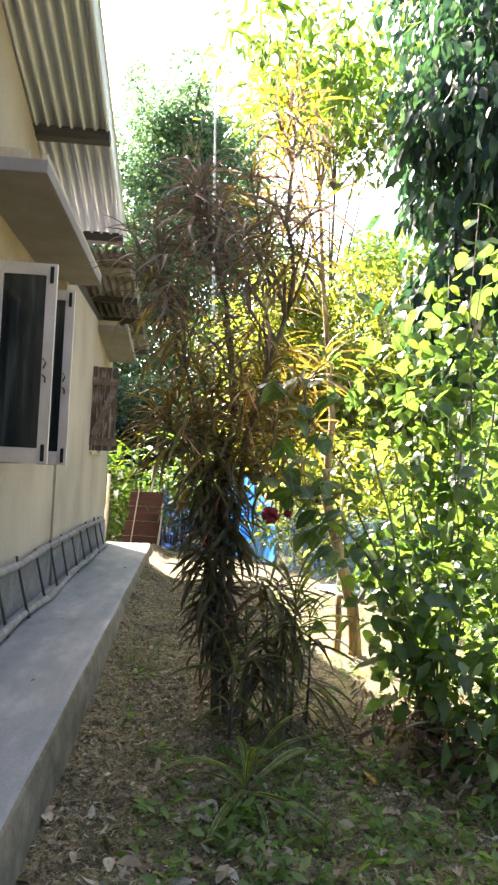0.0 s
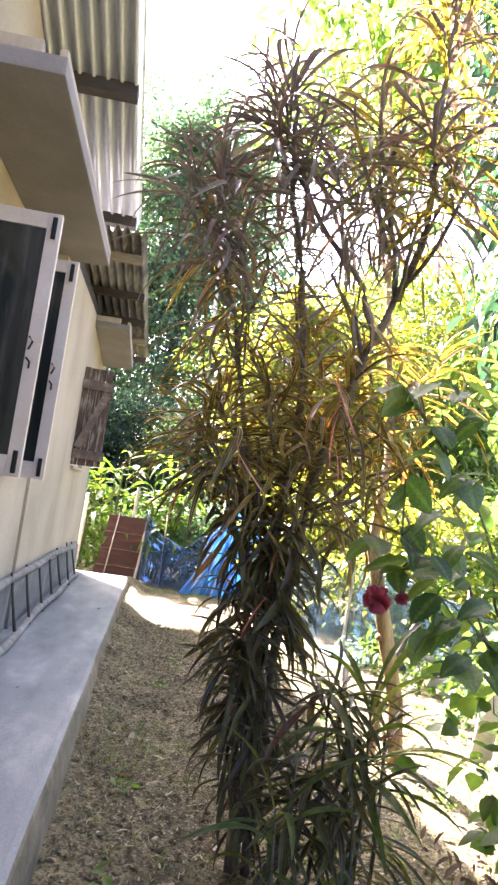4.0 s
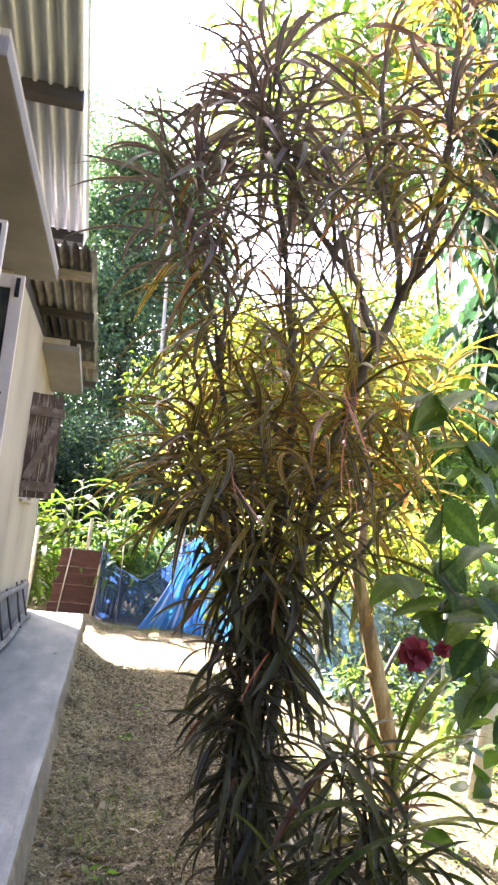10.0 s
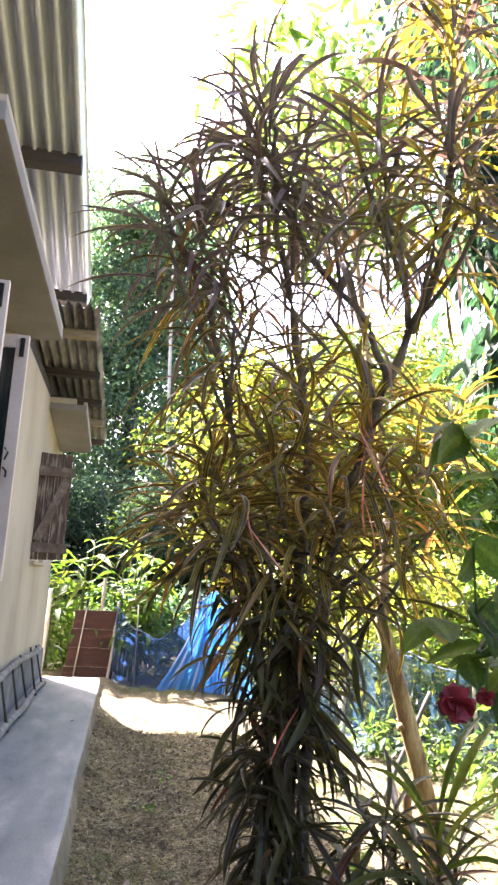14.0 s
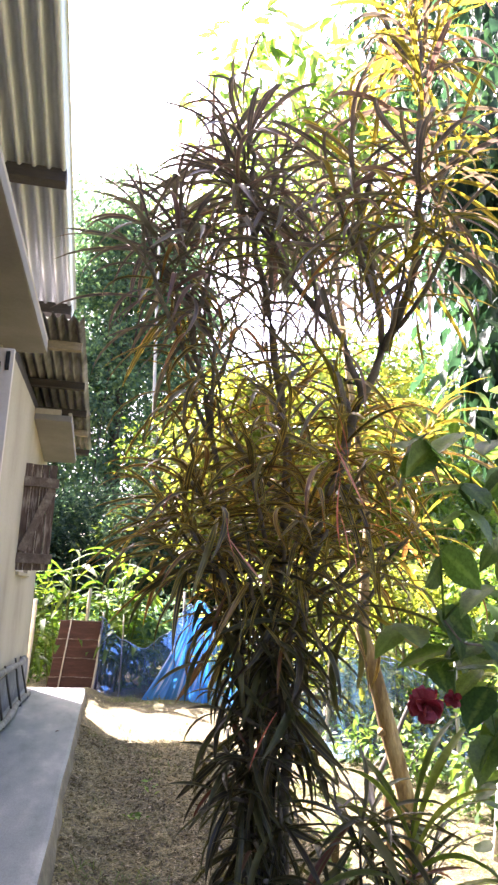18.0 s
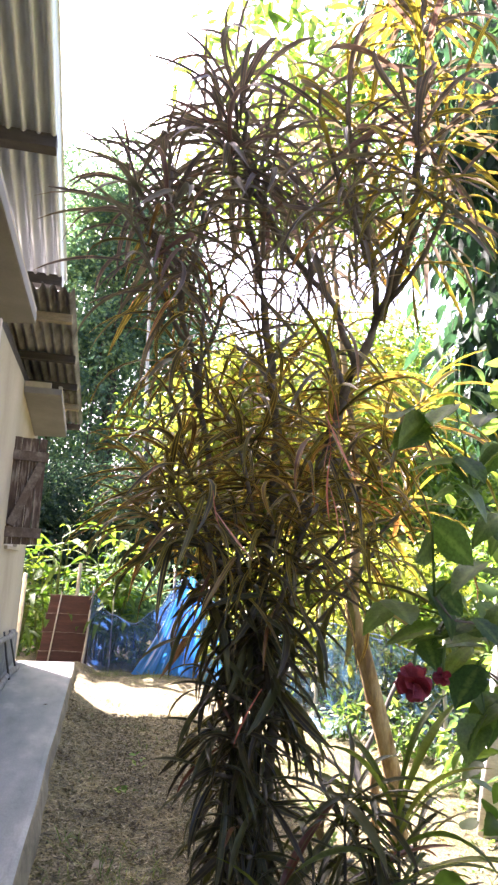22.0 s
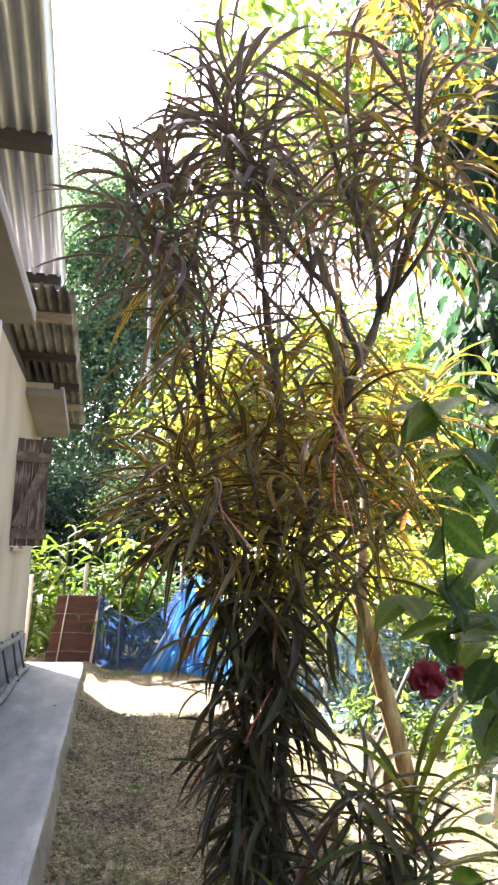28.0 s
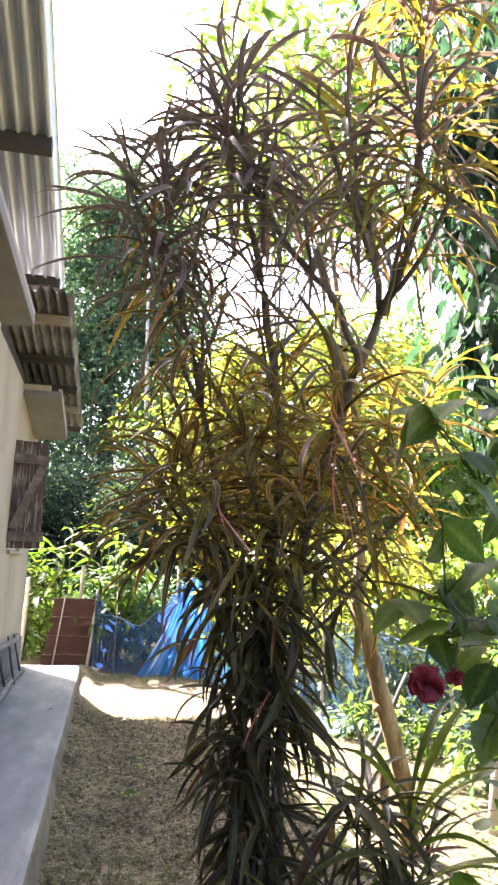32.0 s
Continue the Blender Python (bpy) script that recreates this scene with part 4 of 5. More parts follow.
# three arching forms for each rise of the leaf's foot, from hanging to upright
RISES = (-55, -35, -15, 5, 25, 45, 65, 82)
ARCHES = [arch_leaf(e, max(e - b, -88), w, cu, 8) for e in RISES for b, w, cu in ((46, 0.044, 0.08), (80, 0.052, -0.14), (112, 0.047, 0.16))]
CROWN = [arch_leaf(e, max(e - b, -88), w, cu, 8) for e in RISES for b, w, cu in ((58, 0.048, 0.1), (92, 0.056, -0.16), (124, 0.051, 0.2))]
BROAD = [arch_leaf(e, max(e - b, -88), w, cu, 7) for e in RISES for b, w, cu in ((32, 0.086, 0.08), (60, 0.1, -0.16), (90, 0.092, 0.2))]


def croton():
    """Several cane stems that carry rosettes of long arching leaves, dark and hanging below, bronze and upright above."""
    rng = np.random.default_rng(11)
    o = Vector((0.68, 2.06, 0))
    c = holder("croton", o, "tall croton shrub with long narrow bronze and green leaves", "shrub")
    places, ways, sizes, bands, forms = [], [], [], [], []

    def stem(pts, r0, r1, name="stem"):
        pts = [Vector(p) for p in pts]
        fine = []
        for k in range(len(pts) - 1):
            for s in range(4):
                fine.append(pts[k].lerp(pts[k + 1], s / 4) + Vector(rng.normal(0, 0.005, 3)))
        fine.append(pts[-1])
        n = len(fine)
        rad = [r0 + (r1 - r0) * k / (n - 1) for k in range(n)]
        part(name, mesh_of(name, *tube([p - o for p in fine], rad, 7, 0.08), M_STEM, True), None, c, "grey ringed cane stem")
        return fine

    def leaf_at(p, a, rise, size, gold=0.0):
        x, y, z = p
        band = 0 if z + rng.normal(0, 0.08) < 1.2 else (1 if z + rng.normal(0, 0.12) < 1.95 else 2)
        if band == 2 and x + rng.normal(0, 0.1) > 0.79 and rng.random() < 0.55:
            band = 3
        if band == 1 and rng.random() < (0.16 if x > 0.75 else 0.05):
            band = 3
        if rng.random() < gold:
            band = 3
        places.append(np.array(p) - np.array(o))
        ways.append((math.cos(a), math.sin(a), rng.normal(0, 0.06)))
        sizes.append(size)
        bands.append(band)
        forms.append(3 * int(np.argmin([abs(rise - e) for e in RISES])) + int(rng.integers(3)))

    def head(tip, count, length, rises, span, frm=None, young=1.3, gold=0.0):
        """A rosette: the oldest leaves low on the shoot and hanging out, the youngest at its tip and upright."""
        tip = Vector(tip)
        if frm is not None:
            ln = bend_line(frm, tip, (0, 0, -0.12 * (tip - Vector(frm)).length), 5, 0.004)
            part("twig", mesh_of("twig", *tube([p - o for p in ln], [0.008, 0.0075, 0.007, 0.0065, 0.006, 0.005], 6, 0.05), M_STEM, True), None, c)
            axis = (ln[-1] - ln[-3]).normalized()
        else:
            axis = Vector((0, 0, 1))
        turn = rng.uniform(0, 6.28)
        for k in range(count):
            s = (k + rng.random()) / count
            p = tip - axis * span * (1 - s) + Vector(rng.normal(0, 0.007, 3))
            rise = rises[0] + (rises[1] - rises[0]) * s ** young + rng.normal(0, 10)
            size = length * (0.8 + 0.35 * math.sin(math.pi * min(1, s + 0.15))) * rng.uniform(0.8, 1.15)
            leaf_at(p, turn + 2.4 * k + rng.normal(0, 0.25), rise, size, gold * s)

    main = stem([(0.65, 2.06, -0.05), (0.64, 2.06, 0.6), (0.65, 2.05, 1.2), (0.66, 2.03, 1.65), (0.6, 2.04, 2.05), (0.52, 1.94, 2.26), (0.48, 1.83, 2.46), (0.45, 1.79, 2.63)], 0.02, 0.006)
    right = stem([(0.69, 2.08, -0.05), (0.69, 2.07, 0.7), (0.74, 2.0, 1.4), (0.8, 1.9, 1.68), (0.87, 1.78, 1.94)], 0.017, 0.013)
    fork_r = stem([(0.87, 1.78, 1.93), (0.88, 1.62, 2.04), (0.85, 1.48, 2.16), (0.81, 1.41, 2.25), (0.82, 1.41, 2.42), (0.83, 1.43, 2.62), (0.82, 1.46, 2.86)], 0.013, 0.005)
    fork_l = stem([(0.87, 1.78, 1.93), (0.82, 1.7, 2.06), (0.74, 1.62, 2.21), (0.69, 1.56, 2.37), (0.7, 1.56, 2.5)], 0.01, 0.005)
    left = stem([(0.63, 2.08, -0.05), (0.58, 2.08, 0.8), (0.5, 2.06, 1.4), (0.4, 2.0, 1.8), (0.32, 1.86, 2.02), (0.27, 1.78, 2.25)], 0.012, 0.006)
    slant = stem([(0.83, 1.86, 1.8), (0.78, 1.88, 2.0), (0.66, 1.92, 2.15), (0.53, 1.91, 2.33)], 0.011, 0.008)
    low = stem([(0.7, 2.06, -0.05), (0.86, 2.0, 0.25), (0.98, 1.96, 0.5)], 0.016, 0.008)

    def on(line, z):
        return min(line, key=lambda p: abs(p.z - z))

    # crown: rosettes at the ends of the stems, each with a second tier below; the forked one leans far out and is
    # coloured backlit gold at its top
    for line, z, n, length, rises, span in ((main, 2.67, 48, 0.38, (-10, 84), 0.34), (main, 2.44, 30, 0.36, (-10, 45), 0.2), (main, 2.28, 18, 0.28, (-30, 20), 0.2),
                                            (left, 2.25, 46, 0.31, (-10, 86), 0.22), (left, 2.06, 24, 0.29, (-25, 25), 0.17),
                                            (fork_r, 2.5, 38, 0.28, (0, 86), 0.25), (fork_r, 2.28, 40, 0.29, (-15, 55), 0.2), (fork_r, 2.12, 12, 0.2, (-30, 10), 0.16), (fork_r, 2.68, 24, 0.25, (0, 70), 0.2), (fork_r, 2.87, 46, 0.28, (0, 86), 0.24),
                                            (fork_l, 2.5, 40, 0.27, (-5, 86), 0.24), (fork_l, 2.25, 22, 0.24, (-30, 30), 0.2)):
        head(on(line, z), int((0.7 if line in (fork_r, fork_l) else 0.8) * n), 0.9 * length, rises, span, None, 1.0, 0.8 if z > 2.65 and line is fork_r else 0.0)
    for tip, n, length, rises, line in (((0.42, 1.85, 2.51), 28, 0.32, (-10, 80), main), ((0.56, 1.85, 2.50), 30, 0.32, (-5, 84), main), ((0.38, 1.99, 2.61), 28, 0.32, (-5, 84), main), ((0.67, 1.86, 2.29), 28, 0.3, (-15, 80), slant), ((0.55, 1.83, 2.33), 24, 0.3, (-15, 70), main),
                                        ((0.16, 1.76, 2.24), 28, 0.27, (-15, 78), left), ((0.20, 1.73, 2.08), 24, 0.27, (-20, 70), left), ((0.37, 1.77, 2.17), 26, 0.27, (-20, 75), left), ((0.28, 1.82, 2.32), 24, 0.28, (-5, 84), left),
                                        ((0.90, 1.45, 2.26), 32, 0.26, (-20, 75), fork_r), ((0.92, 1.42, 2.15), 28, 0.26, (-25, 65), fork_r), ((0.64, 1.55, 2.29), 28, 0.26, (-15, 78), fork_l), ((0.95, 1.43, 2.4), 26, 0.25, (-10, 75), fork_r),
                                        ((0.78, 1.57, 2.45), 30, 0.26, (-10, 80), fork_l), ((0.71, 1.57, 2.19), 22, 0.24, (-20, 70), fork_l), ((0.82, 1.5, 2.1), 18, 0.22, (-20, 60), fork_r), ((0.75, 1.5, 2.78), 26, 0.24, (-10, 80), fork_r), ((0.91, 1.5, 2.74), 24, 0.24, (-10, 75), fork_r)):
        head(tip, int((0.72 if line in (fork_r, fork_l) else 0.85) * n), 0.92 * length, rises, 0.18, on(line, tip[2] - 0.2), 1.05, 0.6 if tip[2] > 2.65 else 0.0)
    # the loose neck between crown and middle
    for tip, n, line in (((0.7, 2.0, 2.06), 24, slant), ((0.47, 1.98, 2.0), 20, left), ((0.34, 2.02, 1.88), 18, left), ((0.6, 2.08, 1.98), 20, main), ((0.78, 1.95, 1.95), 14, right), ((0.4, 1.88, 1.94), 16, left)):
        head(tip, n, 0.3, (-20, 75), 0.18, on(line, tip[2] - 0.2))
    # broad middle: umbrella-like rosettes, the upper ones coloured backlit gold and spreading, the lower ones short and
    # drooping
    for tip, n, length in (((0.81, 1.93, 1.74), 44, 0.37), ((1.1, 1.96, 1.76), 30, 0.34), ((0.98, 1.95, 1.58), 26, 0.31), ((0.62, 1.9, 1.72), 26, 0.33), ((0.46, 1.98, 1.72), 22, 0.31),
                           ((0.36, 1.93, 1.54), 36, 0.34), ((0.3, 2.02, 1.47), 30, 0.34), ((0.26, 1.96, 1.4), 26, 0.27), ((0.36, 1.88, 1.4), 26, 0.27), ((0.52, 1.86, 1.55), 28, 0.28), ((0.7, 1.88, 1.52), 30, 0.28),
                           ((1.08, 2.0, 1.47), 22, 0.32), ((0.7, 2.2, 1.64), 24, 0.32), ((0.46, 2.2, 1.5), 22, 0.32), ((0.9, 2.2, 1.52), 22, 0.32)):
        head(tip, int(n * 1.1), length, (-12, 76), 0.17, on(main if tip[0] < 0.75 else right, tip[2] - 0.24), 1.0, 0.75 if tip[2] > 1.73 else 0.0)
    for tip, n, length in (((0.42, 1.9, 1.38), 26, 0.22), ((0.52, 1.86, 1.32), 26, 0.22), ((0.62, 1.86, 1.38), 28, 0.23), ((0.74, 1.86, 1.42), 26, 0.24), ((0.86, 1.9, 1.38), 26, 0.25), ((0.96, 1.98, 1.32), 24, 0.28), ((0.66, 1.84, 1.24), 26, 0.21), ((0.54, 1.95, 1.2), 24, 0.2)):
        head(tip, int(n * 1.05), length, (-40, 62), 0.18, on(main if tip[0] < 0.75 else right, tip[2] - 0.2), 1.0)
    # dark lower column of shorter, broader, hanging leaves
    for k in range(40):
        z = 0.3 + 0.95 * (k / 39) ** 0.85 + rng.uniform(-0.04, 0.04)
        a = rng.uniform(0, 6.28)
        r = rng.uniform(0.03, 0.1) + 0.06 * z * rng.random()
        tip = (0.68 - 0.09 * z + r * math.cos(a), 2.03 + 0.9 * r * math.sin(a), z)
        head(tip, 12 if z > 0.6 else 7, 0.205, (-60, 45), 0.12, on((main, right, left)[k % 3] if z < 1 else main, z - 0.1))
    # heads near the ground beside the column
    for p in ((1.0, 1.92, 0.52), (0.84, 1.92, 0.45), (0.92, 1.82, 0.34), (0.8, 1.97, 0.7), (0.92, 1.98, 0.66), (0.76, 1.9, 0.36)):
        head(p, 16, 0.26, (-40, 60), 0.12, on(low, p[2] - 0.12))

    places, ways, sizes, bands, forms = np.array(places), np.array(ways), np.array(sizes), np.array(bands), np.array(forms)
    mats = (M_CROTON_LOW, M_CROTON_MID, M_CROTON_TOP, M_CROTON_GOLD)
    names = ("dark green", "olive", "bronze", "backlit gold")
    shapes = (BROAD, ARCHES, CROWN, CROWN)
    # the nearest leaves on the walker's side are pieces of their own
    near = np.where((places[:, 1] < 0.0) & (places[:, 2] > 0.35) & (places[:, 2] < 1.95))[0]
    single = set(rng.permutation(near)[:300].tolist())
    meshes = {}
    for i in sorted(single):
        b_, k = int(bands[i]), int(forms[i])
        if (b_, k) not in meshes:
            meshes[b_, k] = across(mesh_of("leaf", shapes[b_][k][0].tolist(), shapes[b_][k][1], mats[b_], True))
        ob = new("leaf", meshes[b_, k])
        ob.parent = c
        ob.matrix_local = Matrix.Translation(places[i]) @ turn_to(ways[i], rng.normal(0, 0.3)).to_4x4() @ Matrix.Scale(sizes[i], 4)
    # withered pink leaves hanging in the middle
    v, f = arch_leaf(-72, -89, 0.034, 0.08, 7, 0.25)
    pink = mesh_of("withered_leaf", v.tolist(), f, M_CROTON_PINK, True)
    for p, d, z in (((0.42, 1.64, 1.41), (-0.3, -0.4, 0), 0.1), ((0.672, 1.64, 1.67), (0.8, -0.2, 0), 0.17), ((0.69, 1.64, 1.66), (-0.9, -0.1, 0), 0.15), ((0.676, 1.63, 1.62), (0.2, -0.9, 0), 0.19), ((0.695, 1.62, 1.52), (-0.5, -0.3, 0), 0.18), ((0.692, 1.63, 1.45), (0.9, 0.3, 0), 0.15), ((0.68, 1.62, 1.7), (0.9, -0.2, 0), 0.16), ((0.7, 1.62, 1.58), (-0.8, 0.3, 0), 0.14), ((0.715, 1.62, 1.4), (0.5, -0.6, 0), 0.12),
                    ((0.24, 1.95, 2.02), (-0.5, -0.3, 0), 0.14), ((0.3, 1.95, 2.08), (-0.2, -0.3, 0), 0.12), ((0.58, 1.74, 0.96), (-0.3, -0.3, 0), 0.15), ((0.43, 1.64, 1.36), (0.0, -0.3, 0), 0.14), ((0.84, 1.7, 1.55), (0.5, -0.3, 0), 0.16), ((0.29, 1.7, 1.47), (-0.1, -0.3, 0), 0.07)):
        ob = new("withered_leaf", pink)
        ob.parent = c
        ob["label"] = "withered pink leaf"
        ob.matrix_local = Matrix.Translation(Vector(p) - o) @ turn_to(d, rng.normal(0, 0.4)).to_4x4() @ Matrix.Scale(z, 4)
    rest = np.array([i for i in range(len(places)) if i not in single])
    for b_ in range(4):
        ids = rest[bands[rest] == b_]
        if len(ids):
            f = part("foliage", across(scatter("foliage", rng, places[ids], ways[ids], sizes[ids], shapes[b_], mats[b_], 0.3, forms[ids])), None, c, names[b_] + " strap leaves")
            f["kind"] = "stuff"


croton()


def strap_plant(at, label, leaves, length, width, mat, up, seed, tall=0.0):
    """A low rosette of strap leaves, each a piece of its own."""
    rng = np.random.default_rng(seed)
    at = Vector((at[0], at[1], ground_height(at[0], at[1])))
    p = holder("strap_plant", at, label, "plant")
    part("stalk", mesh_of("stalk", *tube([(0, 0, -0.05), (0.01, 0, tall * 0.5 + 0.02), (0, 0.01, tall + 0.05)], [0.008, 0.006, 0.003], 7), M_DARKBARK, True), None, p)
    rises = (70, 52, 34, 16, 0, -20)
    ms = [across(mesh_of("leaf", v.tolist(), f, mat, True)) for v, f in [arch_leaf(e, e - (62 + 20 * (j % 2) if e > 20 else 60), width, 0.08 * (-1) ** j, 8) for j, e in enumerate(rises)]]
    for k in range(leaves):
        a = 2.4 * k + rng.uniform(-0.3, 0.3)
        s = rng.random()
        e = up[0] + (up[1] - up[0]) * s + rng.normal(0, 7)
        ob = new("leaf", ms[int(np.argmin([abs(e - q) for q in rises]))])
        ob.parent = p
        ob.matrix_local = Matrix.Translation((0, 0, 0.03 + tall * (0.14 + 0.86 * s))) @ turn_to((math.cos(a), math.sin(a), rng.normal(0, 0.08)), rng.normal(0, 0.25)).to_4x4() @ Matrix.Scale(length * rng.uniform(0.7, 1.15), 4)
    return p


strap_plant((0.72, 1.14), "young plant with arching yellow-edged green strap leaves", 11, 0.36, 0.08, M_STRIPED, (10, 80), 1, 0.05)
strap_plant((0.99, 1.88), "green strap-leaved plant at the foot of the croton", 34, 0.36, 0.07, M_STRAP, (-20, 72), 4, 0.64)
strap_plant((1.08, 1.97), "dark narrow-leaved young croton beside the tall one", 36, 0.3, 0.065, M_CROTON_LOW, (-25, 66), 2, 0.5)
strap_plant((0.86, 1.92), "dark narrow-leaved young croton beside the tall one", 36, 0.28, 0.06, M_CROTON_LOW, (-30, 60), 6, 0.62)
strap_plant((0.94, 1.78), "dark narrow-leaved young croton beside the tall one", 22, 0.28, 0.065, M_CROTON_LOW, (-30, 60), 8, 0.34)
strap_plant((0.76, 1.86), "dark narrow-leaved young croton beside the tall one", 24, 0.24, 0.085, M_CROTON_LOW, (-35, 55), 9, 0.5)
strap_plant((0.69, 1.72), "young green strap-leaved plant growing from the yard", 13, 0.34, 0.07, M_STRAP, (0, 60), 5, 0.32)

# ---- trees and shrubs behind ----
RNG = np.random.default_rng(5)
def tan_tree():
    """A slender trunk that leans to the house, kinks and goes up thinner, with a tuft of leaves high up."""
    o = Vector((1.68, 3.4, -0.08))
    t = holder("tree", o, "slender tan-barked tree with a leaning trunk behind the croton", "tree")
    line = [Vector(p) - o for p in ((1.68, 3.4, -0.15), (1.67, 3.4, 0.05), (1.645, 3.4, 0.28), (1.6, 3.4, 0.45), (1.555, 3.4, 0.6), (1.51, 3.4, 0.76), (1.465, 3.4, 0.92), (1.415, 3.4, 1.08), (1.43, 3.42, 1.3), (1.46, 3.45, 1.6), (1.43, 3.5, 2.0), (1.38, 3.6, 2.6), (1.36, 3.8, 3.4), (1.35, 4.1, 4.3))]
    part("trunk", mesh_of("trunk", *tube(line, [0.056, 0.048, 0.044, 0.043, 0.044, 0.04, 0.038, 0.036, 0.027, 0.023, 0.02, 0.018, 0.014, 0.01], 11, 0.09), M_BARK, True), None, t)
    part("branch_stub", mesh_of("branch_stub", *tube([line[4], line[4] + Vector((-0.06, -0.02, 0.02))], [0.024, 0.018], 7, 0.1), M_BARK, True), None, t, "sawn-off branch stub")
    for k in range(6):
        e = Vector((1.35 - o.x + RNG.uniform(-0.5, 0.5), 4.4 - o.y + RNG.uniform(-0.3, 0.3), 4.9 + RNG.uniform(-0.3, 0.4)))
        part("limb", mesh_of("limb", *tube(bend_line(line[RNG.integers(11, 14)], e, (0, 0, 0.05), 5, 0.01), [0.009 - 0.001 * j for j in range(6)], 6), M_BARK, True), None, t)
    p, w = clumps(RNG, np.array((1.35, 4.4, 4.9)) - np.array(o), (0.7, 0.5, 0.6), 24, 0.16, 30, 0.5)
    part("crown", scatter("crown", RNG, p, w, 0.15 * RNG.uniform(0.6, 1.3, len(p)), LONG, M_LUSH), None, t)


tan_tree()
tree("tree", "bright yellow-green tree in full sun behind the fence", (1.9, 11.0, -0.1), (1.8, 11, 3.2), 0.06, M_DARKBARK, M_GOLDTREE,
     [((2.2, 10.8, 3.1), (1.1, 1.0, 1.8), 130, 0.22, 60), ((3.4, 10.4, 2.2), (1.2, 1.0, 1.3), 70, 0.24, 60), ((4.2, 10.6, 4.0), (1.5, 1.0, 1.3), 70, 0.26, 50)], RNG, 0.15, 6)
tree("tree", "sunlit green tree behind the net fence", (5.2, 10.5, -0.1), (5.2, 10.5, 3.4), 0.07, M_DARKBARK, M_LUSH,
     [((5.2, 10.0, 2.0), (1.8, 1.2, 1.7), 110, 0.26, 60), ((5.2, 13.2, 5.6), (2.0, 1.0, 1.2), 60, 0.3, 46)], RNG, 0.16, 6)
# the last, highest crown is added mostly above view to cast shade
tree("tree", "dark dense tree overgrown with climbing vines", (2.34, 3.76, -0.1), (2.9, 3.6, 5.5), 0.05, M_PALEBARK, M_VINE,
     [((2.85, 3.3, 3.7), (0.85, 0.55, 1.3), 150, 0.15, 42), ((3.15, 4.3, 4.1), (0.85, 0.5, 1.5), 110, 0.17, 42), ((2.9, 3.4, 5.0), (0.95, 0.7, 0.8), 70, 0.18, 40), ((2.27, 3.35, 2.45), (0.26, 0.3, 0.62), 34, 0.09, 24), ((3.1, 5.2, 6.6), (1.0, 1.2, 0.7), 90, 0.22, 44)], RNG, 0.125, 8, shapes=[oval_leaf(1, w, 0.3, t, 3) for w, t in ((0.42, 0.2), (0.36, 0.4), (0.5, 0.3))], down=1.6)
tree("tree", "yellow-green canopy tree overhead in backlight", (3.3, 13.0, -0.1), (3.2, 12.6, 8.2), 0.05, M_DARKBARK, M_CANOPY,
     [((3.4, 12.2, 8.8), (2.3, 1.4, 1.2), 70, 0.36, 50)], RNG, 0.2, 8)
for k in range(13):
    x = -8 + 2.0 * k + RNG.uniform(-0.5, 0.5)
    y = (20.5 if x < 3 else 18.5) + RNG.uniform(0, 5)
    h = RNG.uniform(13.5, 17.5) if x < 3 else RNG.uniform(7.5, 10)
    tree("tree", "tall dark forest tree at the edge of the clearing", (x, y, -0.1), (x + RNG.uniform(-0.5, 0.5), y, h * 0.85), 0.14, M_DARKBARK, M_FOREST,
         [((x, y, h * 0.36), (1.9, 1.4, h * 0.34), 120, 0.5, 130), ((x, y, h * 0.8), (1.2, 1.0, h * 0.22), 40, 0.36, 80)], RNG, 0.18, 6, group="forest edge trees", shapes=FAR)
tree("tree", "tall dense forest tree standing over the clearing", (-0.2, 21.5, -0.1), (0.0, 21.5, 12.5), 0.16, M_DARKBARK, M_FOREST,
     [((-0.6, 21.5, 11.6), (1.5, 1.2, 2.4), 70, 0.5, 90), ((1.2, 21.8, 10.6), (1.3, 1.2, 2.6), 60, 0.5, 90), ((-1.0, 21.2, 7.5), (1.4, 1.2, 2.0), 50, 0.5, 90)], RNG, 0.2, 8, group="forest edge trees", shapes=FAR)
for x, y, h in ((0.75, 15.2, 5.0), (1.3, 15.8, 5.6)):
    tree("tree", "slender light green young tree at the forest edge", (x, y, -0.1), (x + 0.2, y, h), 0.045, M_DARKBARK, M_CANOPY,
         [((x + 0.1, y, h * 0.9), (0.6, 0.5, 1.0), 12, 0.18, 30), ((x - 0.2, y, h * 0.5), (0.8, 0.6, 1.2), 20, 0.2, 32)], RNG, 0.13, 4, group="young forest trees", shapes=FAR)
tree("tree", "thin pale straight bare trunk among forest trees", (1.12, 16.5, 0), (0.62, 16.5, 12.0), 0.05, M_PALEBARK, M_FOREST, [], RNG, 0.3, 0)
# unseen woods added behind the walker and to the side, for reflections and bounced light
for k, (x, y) in enumerate(((-4.5, -17.5), (0.0, -19.0), (4.6, -18.2), (9.0, -15.5), (13.0, -11.0), (15.5, -5.5), (16.5, 0.5))):
    h = RNG.uniform(8, 11)
    tree("tree", "added unseen forest tree closing the yard", (x, y, -0.1), (x, y, h * 0.85), 0.14, M_DARKBARK, M_FOREST,
         [((x, y, h * 0.5), (1.7, 1.5, h * 0.45), 110, 0.5, 70)], RNG, 0.26, 6, group="forest edge trees", shapes=FAR)


